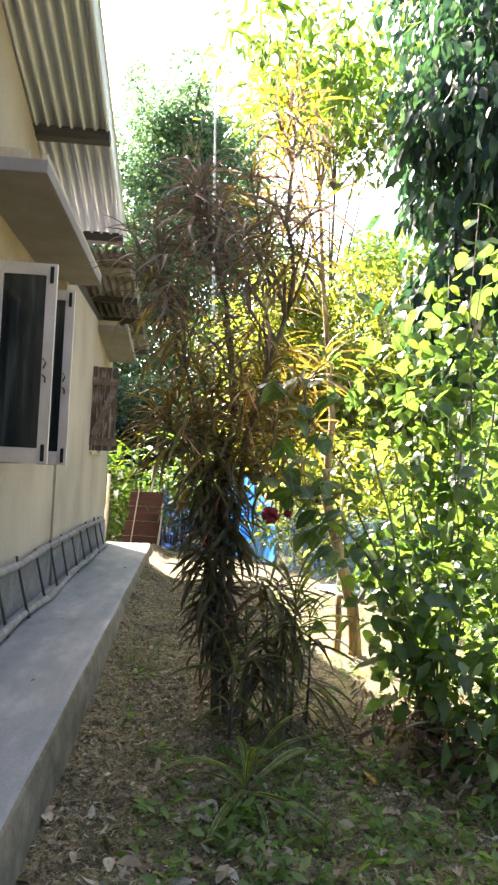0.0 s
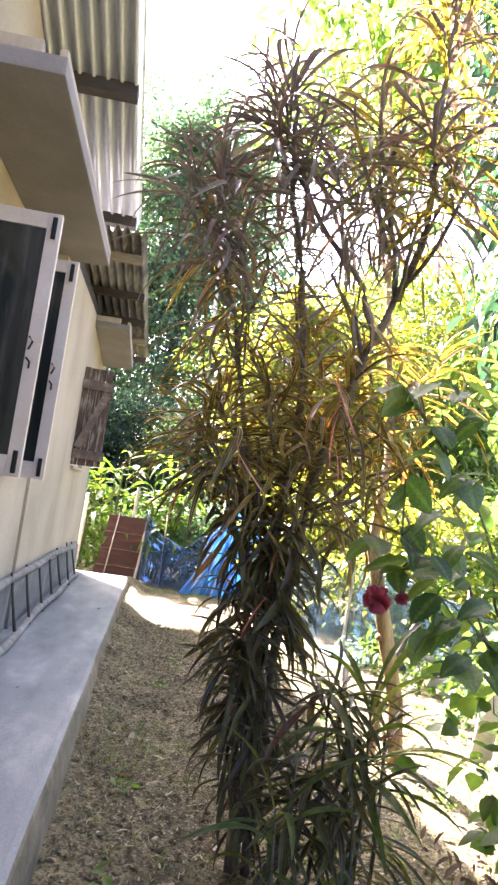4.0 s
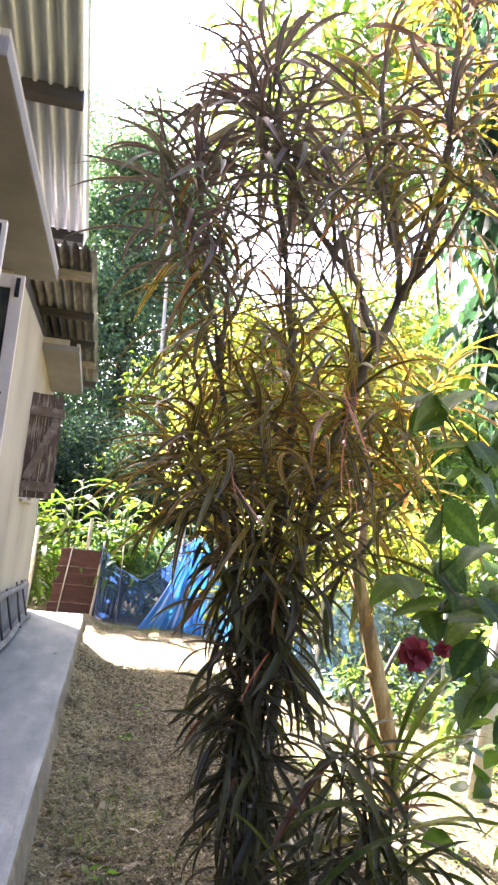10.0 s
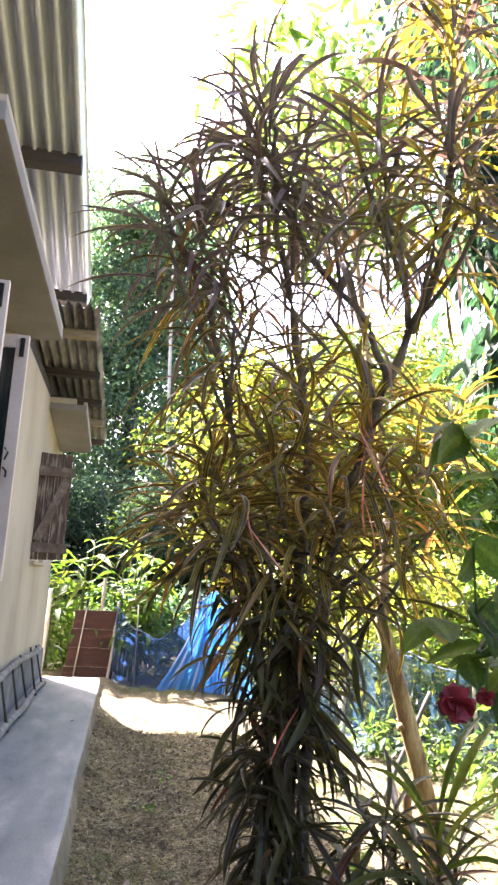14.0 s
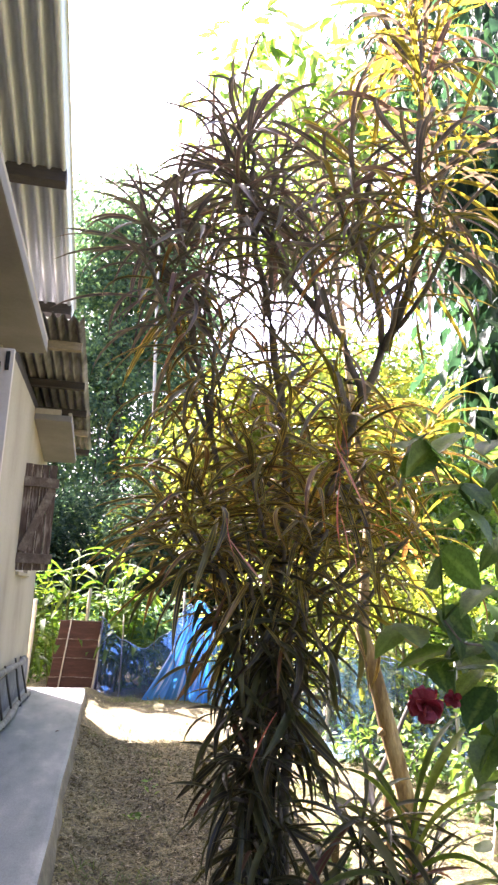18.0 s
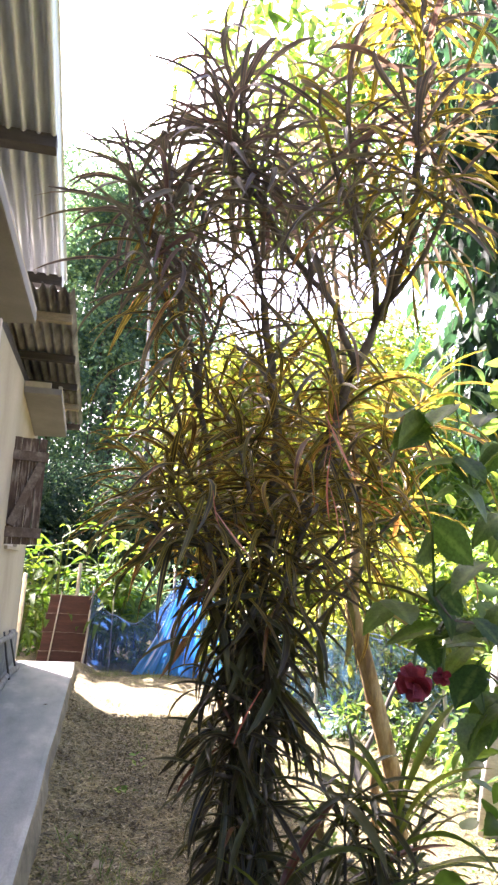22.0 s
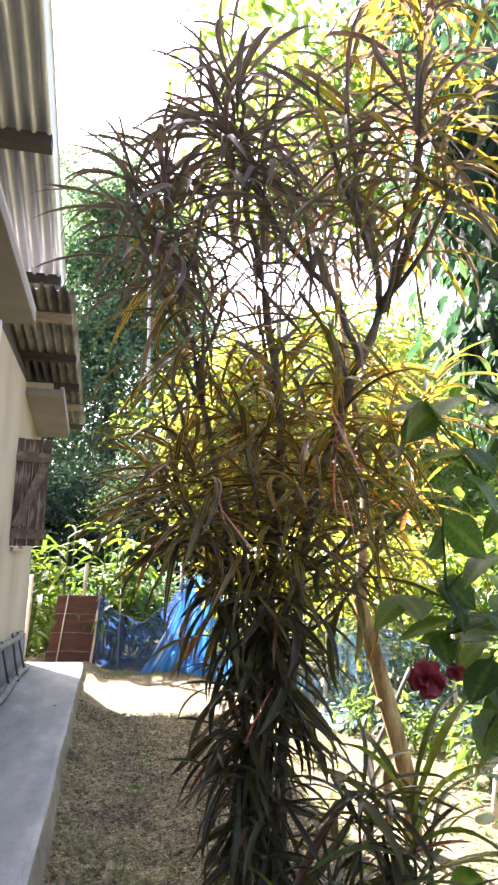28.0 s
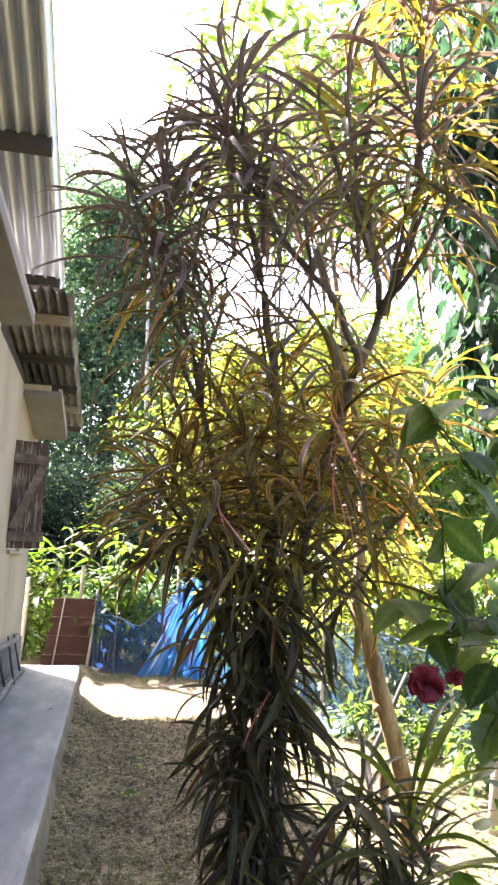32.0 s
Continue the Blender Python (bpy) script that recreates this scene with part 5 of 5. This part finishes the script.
def shrub(at, radii, label, mat, size, count, seed, shapes=SMALL, each=40, clump=0.14, stems=6):
    rng = np.random.default_rng(seed)
    g = ground_height(at[0], at[1])
    o = Vector((at[0], at[1], g))
    s = holder("shrub", o, label, "shrub")
    for k in range(stems):
        e = Vector((rng.uniform(-0.7, 0.7) * radii[0], rng.uniform(-0.7, 0.7) * radii[1], radii[2] * rng.uniform(0.9, 1.6)))
        part("stem", mesh_of("stem", *tube(bend_line((rng.uniform(-0.05, 0.05), rng.uniform(-0.05, 0.05), -0.05), e, (0, 0, 0.08), 5, 0.01), [0.014, 0.012, 0.01, 0.008, 0.006, 0.004], 6), M_STEM, True), None, s)
    p, w = clumps(rng, (0, 0, radii[2] * 1.02), radii, count, clump, each)
    p[:, 2] = np.maximum(p[:, 2], 0.03)
    f = part("foliage", scatter("foliage", rng, p, w, size * rng.uniform(0.6, 1.3, len(p)), shapes, mat), None, s)
    f["kind"] = "stuff"
    return s


shrub((3.5, 7.2), (0.7, 0.6, 0.55), "sunlit leafy shrub beside the net", M_LUSH, 0.09, 50, 31)
shrub((3.5, 4.4), (0.6, 0.5, 0.5), "sunlit leafy shrub beside the net", M_LUSH, 0.09, 55, 32)
shrub((3.1, 6.8), (0.9, 0.7, 0.9), "bright sunlit shrub behind the net", M_GOLDTREE, 0.11, 70, 33)
shrub((4.4, 6.4), (1.0, 0.7, 1.1), "bright sunlit shrub behind the net", M_LUSH, 0.11, 80, 34)
shrub((2.3, 8.2), (0.8, 0.6, 0.9), "bright sunlit shrub behind the net", M_GOLDTREE, 0.11, 70, 35)
shrub((1.98, 1.55), (0.42, 0.35, 0.48), "low dense hibiscus shoots with broad dark leaves", M_HIB, 0.1, 45, 37, SMALL, each=22)
shrub((2.75, 3.0), (0.4, 0.4, 0.4), "leafy green weed bush", M_LUSH, 0.08, 30, 36)
for k, (x, y) in enumerate(((2.95, 5.0), (3.25, 4.6), (2.75, 4.5), (3.4, 5.3), (2.6, 5.5), (3.0, 4.1), (2.4, 6.0), (3.6, 4.9))):
    shrub((x, y), (0.22, 0.2, 0.15 + 0.04 * (k % 3)), "low leafy herb growing in the sunlit earth", M_LUSH if k % 2 else M_HIB, 0.095, 12, 80 + k, LONG if k % 3 == 0 else SMALL, each=16, clump=0.09, stems=5)
shrub((-0.5, 10.4), (0.9, 0.6, 0.45), "leafy undergrowth behind the rusty fence sheet", M_LUSH, 0.12, 50, 38, LONG)
shrub((0.7, 10.0), (0.8, 0.5, 0.6), "leafy undergrowth behind the blue net", M_FOREST, 0.11, 70, 39)
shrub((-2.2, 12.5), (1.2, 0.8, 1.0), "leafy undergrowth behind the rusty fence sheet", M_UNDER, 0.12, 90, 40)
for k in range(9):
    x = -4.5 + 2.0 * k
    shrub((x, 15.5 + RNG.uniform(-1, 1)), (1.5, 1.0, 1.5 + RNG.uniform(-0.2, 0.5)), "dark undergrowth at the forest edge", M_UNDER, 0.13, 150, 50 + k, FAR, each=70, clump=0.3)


def ginger(at, seed):
    """A clump of tall canes with long bright green leaves."""
    rng = np.random.default_rng(seed)
    o = Vector((at[0], at[1], ground_height(*at)))
    g = holder("ginger_clump", o, "clump of tall bright green strap-leaved canes", "plant")
    sh = [strap_leaf(1, w, d, cu, 7, 0.2) for w, d, cu in ((0.11, 0.7, 0.0), (0.13, 1.1, 0.1), (0.1, 1.5, -0.1))]
    ms = [mesh_of("leaf", v.tolist(), f, M_GINGER, True) for v, f in sh]
    for k in range(7):
        e = Vector((rng.uniform(-0.35, 0.35), rng.uniform(-0.2, 0.2), rng.uniform(0.95, 1.65)))
        s = Vector((e.x * 0.4, e.y * 0.4, -0.05))
        ln = bend_line(s, e, (0, 0, 0.02), 6, 0.01)
        part("cane", mesh_of("cane", *tube(ln, [0.012] * 5 + [0.008, 0.005], 6), M_STRAP, True), None, g)
        for j in range(9):
            p = ln[0].lerp(ln[-1], 0.3 + 0.7 * j / 8)
            a = rng.uniform(0, 6.3)
            ob = new("leaf", ms[rng.integers(3)])
            ob.parent = g
            ob.matrix_local = Matrix.Translation(p) @ turn_to((math.cos(a), math.sin(a), rng.uniform(0.0, 0.9)), rng.normal(0, 0.3)).to_4x4() @ Matrix.Scale(rng.uniform(0.45, 0.8), 4)


ginger((-0.35, 9.3), 61)
ginger((0.15, 9.6), 62)
ginger((-0.9, 9.4), 63)
ginger((0.25, 9.25), 66)
ginger((-1.5, 9.7), 64)


# ---- hibiscus ----
def toothed_leaf(length, width, fold, tip, seed):
    """A broad hibiscus leaf with a toothed rim, raised rim folds along its side veins."""
    rng = random.Random(seed)
    prof = [(0.0, 0.0), (0.03, 0.3), (0.12, 0.72), (0.2, 0.74), (0.3, 0.98), (0.38, 0.95), (0.48, 0.96), (0.56, 0.84), (0.66, 0.76), (0.74, 0.58), (0.83, 0.44), (0.9, 0.25), (1.0, 0.0)]
    verts, faces = [], []
    for k, (s, w) in enumerate(prof):
        x, z = length * s, -tip * length * s * s
        hw = width / 2 * w
        rise = 0.03 * length * (1 if k % 2 else -0.3)
        for q in (-1, -0.5, 0, 0.5, 1):
            verts.append((x - 0.05 * length * abs(q) * (s < 0.15), q * hw, z + fold * abs(q) * hw + (rise if abs(q) == 0.5 else 0) * w - 0.04 * length * (abs(q) == 1) * w * rng.uniform(0.4, 1)))
    for k in range(len(prof) - 1):
        for j in range(4):
            i = 5 * k + j
            faces.append((i, i + 1, i + 6, i + 5))
    return np.array(verts), faces


def round_petal(steps):
    """A cupped blunt petal along +x."""
    verts, faces = [], []
    for k in range(steps + 1):
        s = k / steps
        w = 0.95 * math.sin(math.pi * (0.06 + 0.66 * s)) ** 0.9
        for q in (-0.5, -0.25, 0, 0.25, 0.5):
            verts.append((s - 0.1 * q * q * 4 * s, q * w, 0.28 * s * s + 0.5 * q * q * w + 0.05 * math.sin(9 * q + 5 * s)))
    for k in range(steps):
        for j in range(4):
            i = 5 * k + j
            faces.append((i, i + 1, i + 6, i + 5))
    return np.array(verts), faces


def hibiscus():
    rng = np.random.default_rng(21)
    o = Vector((1.65, 1.75, -0.03))
    h = holder("hibiscus", o, "leafy hibiscus bush with broad green leaves", "shrub")
    shapes = [toothed_leaf(1, w, f, t, k) for k, (w, f, t) in enumerate(((0.78, 0.2, 0.15), (0.7, 0.35, 0.3), (0.85, 0.1, 0.4), (0.74, 0.25, 0.05)))]
    ms = [mesh_of("leaf", v.tolist(), f, M_HIBLEAF, True) for v, f in shapes]
    for me in ms:
        k = np.arange(len(me.vertices)) % 5
        me.attributes.new("across", "FLOAT", "POINT").data.foreach_set("value", np.array((0.62, 0.4, 0.0, 0.4, 0.62), dtype=np.float32)[k])
    lines = []
    for e, bl in (((0.84, 1.38, 1.2), (0, 0, 0.28)), ((0.95, 1.42, 1.42), (0, 0, 0.22)), ((1.12, 1.5, 1.62), (0, 0, 0.12)), ((1.0, 1.5, 1.05), (0, 0, 0.25)),
                  ((1.5, 1.9, 2.1), (0, 0, 0.1)), ((1.3, 1.85, 1.9), (0, 0, 0.1)), ((1.75, 1.6, 2.25), (0, 0, 0)), ((1.9, 1.9, 1.9), (0, 0, 0.05)), ((1.8, 1.8, 2.55), (0, 0, 0)), ((1.66, 1.8, 2.2), (0, 0, 0)), ((2.0, 1.7, 2.5), (0, 0, 0)), ((1.45, 1.8, 1.7), (0, 0, 0.1)),
                  ((1.4, 1.4, 0.9), (0, 0, 0.1)), ((1.6, 1.45, 1.5), (0, 0, 0.1)), ((1.35, 1.8, 0.75), (0, 0, 0.1)), ((2.0, 2.0, 1.5), (0, 0, 0.1)), ((1.45, 1.6, 0.5), (0, 0, 0.05)), ((1.55, 1.7, 1.3), (0, 0, 0.05))):
        ln = bend_line(o, e, bl, 10, 0.028)
        part("branch", mesh_of("branch", *tube([p - o for p in ln], [0.0085 - 0.00065 * k for k in range(11)], 6, 0.05), M_STEM, True), None, h)
        lines.append(ln)
    places, ways, sizes = [], [], []
    for i, ln in enumerate(lines):
        for k in range(24 if i < 4 else 80):
            s = rng.uniform(0.3, 1.0) if i < 4 else rng.uniform(0.35, 1.0)
            q = s * 10
            p = ln[min(int(q), 9)].lerp(ln[min(int(q), 9) + 1], q % 1)
            p = p + Vector(rng.normal(0, 0.05 if i < 4 else 0.12, 3))
            a = rng.uniform(0, 6.3)
            places.append(np.array(p - o))
            ways.append((math.cos(a), math.sin(a), rng.uniform(-1.1, 0.1)))
            sizes.append(rng.uniform(0.05, 0.1))
    # large leaves on the overhanging tips
    big = []
    for at in ((0.8, 1.36, 1.56), (0.88, 1.37, 1.6), (0.98, 1.38, 1.6), (1.02, 1.36, 1.52), (0.87, 1.35, 1.42), (0.82, 1.35, 1.34), (0.93, 1.35, 1.28), (0.98, 1.36, 1.36), (0.8, 1.5, 1.17), (0.88, 1.46, 1.2), (0.95, 1.46, 1.15), (1.0, 1.46, 1.08), (0.9, 1.48, 1.12), (1.02, 1.36, 1.2),
               (1.0, 1.36, 1.0), (0.92, 1.4, 1.5), (0.76, 1.38, 1.6), (1.05, 1.4, 0.9), (0.95, 1.38, 0.96)):
        ln = min(lines[:4], key=lambda q: min((p - Vector(at)).length for p in q))
        f = min(ln, key=lambda p: (p - Vector(at)).length)
        part("twig", mesh_of("twig", *tube(bend_line(f - o, Vector(at) - o, (0, 0, 0.01), 4), [0.003, 0.0028, 0.0025, 0.002, 0.0018], 5), M_HIB, True), None, h)
        for _ in range(2):
            a = rng.uniform(2.6, 5.6)
            big.append((np.array(at) - np.array(o) + rng.normal(0, 0.012, 3), (math.cos(a), math.sin(a), rng.uniform(-0.9, -0.1)), rng.uniform(0.075, 0.115)))
    places, ways, sizes = [b[0] for b in big] + places, [b[1] for b in big] + ways, [b[2] for b in big] + sizes
    places, ways, sizes = np.array(places), np.array(ways), np.array(sizes)
    for i in range(300):
        ob = new("leaf", ms[rng.integers(4)])
        ob.parent = h
        ob.matrix_local = Matrix.Translation(places[i]) @ turn_to(ways[i], rng.normal(0, 0.4)).to_4x4() @ Matrix.Scale(sizes[i], 4)
    f = part("foliage", scatter("foliage", rng, places[300:], ways[300:], sizes[300:], shapes, M_HIB), None, h)
    f["kind"] = "stuff"
    # double red flowers
    for at, r, n in (((0.79, 1.37, 1.035), 0.034, 40), ((0.868, 1.40, 1.045), 0.019, 20)):
        fl = part("flower", mesh_of("flower", *tube([Vector(at) - o + Vector((0, 0, 0.0)), Vector(at) - o + Vector((0.01, 0.01, 0.06))], [0.004, 0.003], 6), M_HIB, True), None, h, "dark red double flower")
        pv_, pf_ = round_petal(6)
        petal = mesh_of("petal", pv_.tolist(), pf_, M_PETAL, True)
        for k in range(n):
            d = rng.normal(size=3)
            ob = new("petal", petal)
            ob.parent = fl
            ob.matrix_local = Matrix.Translation(Vector(at) - o) @ turn_to(d, rng.uniform(0, 6)).to_4x4() @ Matrix.Scale(r * rng.uniform(0.8, 1.1), 4)


hibiscus()

# ---- litter, twigs and grass on the yard ----
def litter():
    rng = np.random.default_rng(77)
    def patch(n, x, y):
        xs, ys = rng.uniform(*x, n), rng.uniform(*y, n)
        return np.array([(a, b_, ground_height(a, b_) + 0.006) for a, b_ in zip(xs, ys)])
    p = np.concatenate([patch(4000, (0.05, 2.6), (-1.2, 1.9)), patch(6000, (0.05, 2.6), (-0.6, 3.2)), patch(5000, (0.05, 3.5), (2.5, 6.3)), patch(500, (0.05, 3.5), (6.3, 8.6)), patch(1500, (0.5, 2.6), (0.0, 2.6))])
    a = rng.uniform(0, 6.3, len(p))
    w = np.stack([np.cos(a), np.sin(a), rng.normal(0, 0.25, len(p))], 1)
    big = rng.random(len(p)) < np.where(p[:, 1] < 1.7, 0.16, 0.02)
    s = np.where(big, rng.uniform(0.035, 0.075, len(p)), rng.uniform(0.008, 0.026, len(p)))
    shapes = [oval_leaf(1, 0.45, 0.5, 0.3, 3), oval_leaf(1, 0.35, -0.4, -0.2, 3), oval_leaf(1, 0.6, 0.7, 0.1, 3)]
    lt = tagged(new("leaf_litter", scatter("leaf_litter", rng, p, w, s, shapes, M_LITTER, 0.5)), "dry brown fallen leaves strewn over the earth", "leaf litter", kind="stuff")
    v, f = oval_leaf(1, 0.42, 0.6, 0.25, 5)
    v2, f2 = oval_leaf(1, 0.5, -0.5, -0.2, 5)
    kinds = [mesh_of("dry_leaf", v.tolist(), f, M_SILVERLEAF, True), mesh_of("dry_leaf", v2.tolist(), f2, M_SILVERLEAF, True)]
    for k in range(120):
        x, y = (rng.normal(0.55, 0.2), rng.uniform(0.3, 1.35)) if k < 60 else (rng.uniform(0.6, 1.9), rng.uniform(0.2, 1.7))
        if x > 0.08:
            ob = tagged(new("dry_leaf", kinds[k % 2]), "silvery brown curled dry leaf on the earth", "dry leaf", "fallen dry leaves")
            d = rng.uniform(0, 6.3)
            ob.matrix_world = Matrix.Translation((x, y, ground_height(x, y) + 0.008)) @ turn_to((math.cos(d), math.sin(d), rng.normal(0, 0.15)), rng.normal(0, 0.4)).to_4x4() @ Matrix.Scale(rng.uniform(0.035, 0.075), 4)
    tw = []
    for q in np.concatenate([patch(700, (0.06, 3.0), (-0.4, 6.3)), patch(5600, (0.04, 1.3), (2.6, 6.35)), patch(1300, (0.04, 1.3), (0.0, 2.6)), patch(300, (0.1, 2.0), (7.9, 8.6))]):
        d = rng.uniform(0, 6.3)
        ln = rng.uniform(0.012, 0.05)
        e = Vector(q) + Vector((math.cos(d) * ln, math.sin(d) * ln, 0.004))
        tw.append(tube([q, (Vector(q) + e) / 2 + Vector((rng.normal(0, 0.003), rng.normal(0, 0.003), rng.uniform(0, 0.005))), e], [f_ * rng.uniform(0.5, 1.2) for f_ in (0.0019, 0.0017, 0.001)], 3))
    tagged(new("twigs", mesh_of("twigs", *tubes(tw), M_STRAW)), "thin dry twigs and straw bits on the earth", "twigs", kind="stuff")
    cl = []
    for q in np.concatenate([patch(600, (0.05, 3.0), (-0.4, 6.3)), patch(9000, (0.03, 1.3), (0.2, 6.35))]):
        r = rng.uniform(0.003, 0.008) if rng.random() < 0.7 else rng.uniform(0.008, 0.02)
        v = [Vector(q) + Vector(d) * r * rng.uniform(0.6, 1.2) for d in ((1, 0, 0), (0, 1, 0), (-1, 0, 0), (0, -1, 0), (0, 0, 0.7), (0, 0, -0.7))]
        cl.append((v, [(0, 1, 4), (1, 2, 4), (2, 3, 4), (3, 0, 4), (1, 0, 5), (2, 1, 5), (3, 2, 5), (0, 3, 5)]))
    tagged(new("soil_clods", mesh_of("soil_clods", *tubes(cl), M_SOIL)), "small crumbled soil clods and pebbles", "soil clods", kind="stuff")


def grass():
    rng = np.random.default_rng(78)
    pts = []
    tufts = [(rng.uniform(0.1, 2.4), rng.uniform(0.2, 2.6)) for _ in range(60)] + [(rng.uniform(0.3, 1.9), rng.uniform(-0.4, 1.7)) for _ in range(150)] + [(rng.uniform(0.1, 1.0), rng.uniform(2.6, 8.4)) for _ in range(20)] + [(rng.uniform(1.3, 3.6), rng.uniform(2.5, 6.0)) for _ in range(120)] + [(rng.uniform(0.15, 2.4), rng.uniform(8.3, 8.7)) for _ in range(60)] + [(rng.normal(0.26, 0.07), rng.normal(3.05, 0.2)) for _ in range(16)]
    for x, y in tufts:
        for _ in range(14):
            a, b_ = x + rng.normal(0, 0.05), y + rng.normal(0, 0.05)
            if a > 0.06:
                pts.append((a, b_, ground_height(a, b_) - 0.003))
    p = np.array(pts)
    a = rng.uniform(0, 6.3, len(p))
    w = np.stack([np.cos(a), np.sin(a), rng.uniform(0.4, 2.5, len(p))], 1)
    sh = [strap_leaf(1, 0.06, d, c_, 3) for d, c_ in ((0.6, 0), (1.1, 0.1), (1.6, -0.1))]
    tagged(new("grass", scatter("grass", rng, p, w, rng.uniform(0.03, 0.1, len(p)), sh, M_GRASS, 0.3)), "short sparse grass tufts in the earth", "grass", kind="stuff")


def weeds():
    """Low broad-leaved weeds among the litter."""
    rng = np.random.default_rng(79)
    pts, ways, sizes = [], [], []
    spots = [(rng.uniform(0.35, 2.2), rng.uniform(-0.3, 1.7)) for _ in range(200)] + [(rng.uniform(0.6, 2.1), rng.uniform(0.1, 1.6)) for _ in range(90)] + [(rng.uniform(1.2, 3.4), rng.uniform(2.2, 5.5)) for _ in range(70)] + [(rng.uniform(0.08, 0.5), rng.uniform(1.5, 5.0)) for _ in range(5)]
    for x, y in spots:
        h = rng.uniform(0.02, 0.1)
        for _ in range(10):
            a = rng.uniform(0, 6.3)
            pts.append((x + rng.normal(0, 0.03), y + rng.normal(0, 0.03), ground_height(x, y) + h * rng.random()))
            ways.append((math.cos(a), math.sin(a), rng.uniform(0.0, 0.9)))
            sizes.append(rng.uniform(0.025, 0.06))
    tagged(new("weeds", scatter("weeds", rng, np.array(pts), np.array(ways), np.array(sizes), SMALL, M_LUSH)), "low broad-leaved green weeds among fallen leaves", "weeds", kind="stuff")


litter()
grass()
weeds()


def brush_heap():
    """Dry cut branches and brown leaves heaped at the foot of the hibiscus."""
    rng = np.random.default_rng(91)
    o = Vector((1.66, 1.7, ground_height(1.66, 1.7)))
    h = holder("brush_heap", o, "heap of dry brown cut branches under the hibiscus", "brush heap")
    for k in range(22):
        a, ln = rng.uniform(0, 6.3), rng.uniform(0.3, 0.6)
        c0 = Vector((rng.uniform(-0.2, 0.2), rng.uniform(-0.3, 0.3), rng.uniform(0.0, 0.16)))
        e = Vector((math.cos(a), math.sin(a), rng.uniform(-0.1, 0.35))) * ln / 2
        part("dry_branch", mesh_of("dry_branch", *tube(bend_line(c0 - e, c0 + e, (0, 0, 0.05), 6, 0.012), [0.006, 0.0055, 0.005, 0.0045, 0.004, 0.003, 0.002], 5, 0.1), M_DARKBARK if k % 3 else M_BAMBOO, True), None, h)
    n = 900
    p = rng.normal(size=(n, 3)) * np.array([0.17, 0.26, 0.07]) + np.array([0, 0, 0.1])
    p[:, 2] = np.abs(p[:, 2])
    w = rng.normal(size=(n, 3))
    f = part("dry_leaves", scatter("dry_leaves", rng, p, w, rng.uniform(0.03, 0.08, n), LONG, M_DEADLEAF), None, h, "brown dead leaves")
    f["kind"] = "stuff"


def yellow_leaf(x, y, turn):
    v, f = oval_leaf(0.075, 0.036, 0.35, -0.15, 6)
    lf = tagged(new("fallen_leaf", mesh_of("fallen_leaf", v.tolist(), f, M_YELLOWLEAF, True)), "orange-yellow fallen leaf lying on the litter", "leaf")
    lf.location = (x, y, ground_height(x, y) + 0.012)
    lf.rotation_euler = (0.25, -0.2, turn)
    th = lf.modifiers.new("thickness", "SOLIDIFY")
    th.thickness = 0.0008


brush_heap()
yellow_leaf(1.25, 1.3, 2.2)
# a second low stem beside the tan-barked tree
stake("stump", (1.535, 3.4, -0.08), (1.54, 3.4, 0.38), 0.028, M_BARK, "short tan cut stem beside the leaning tree")
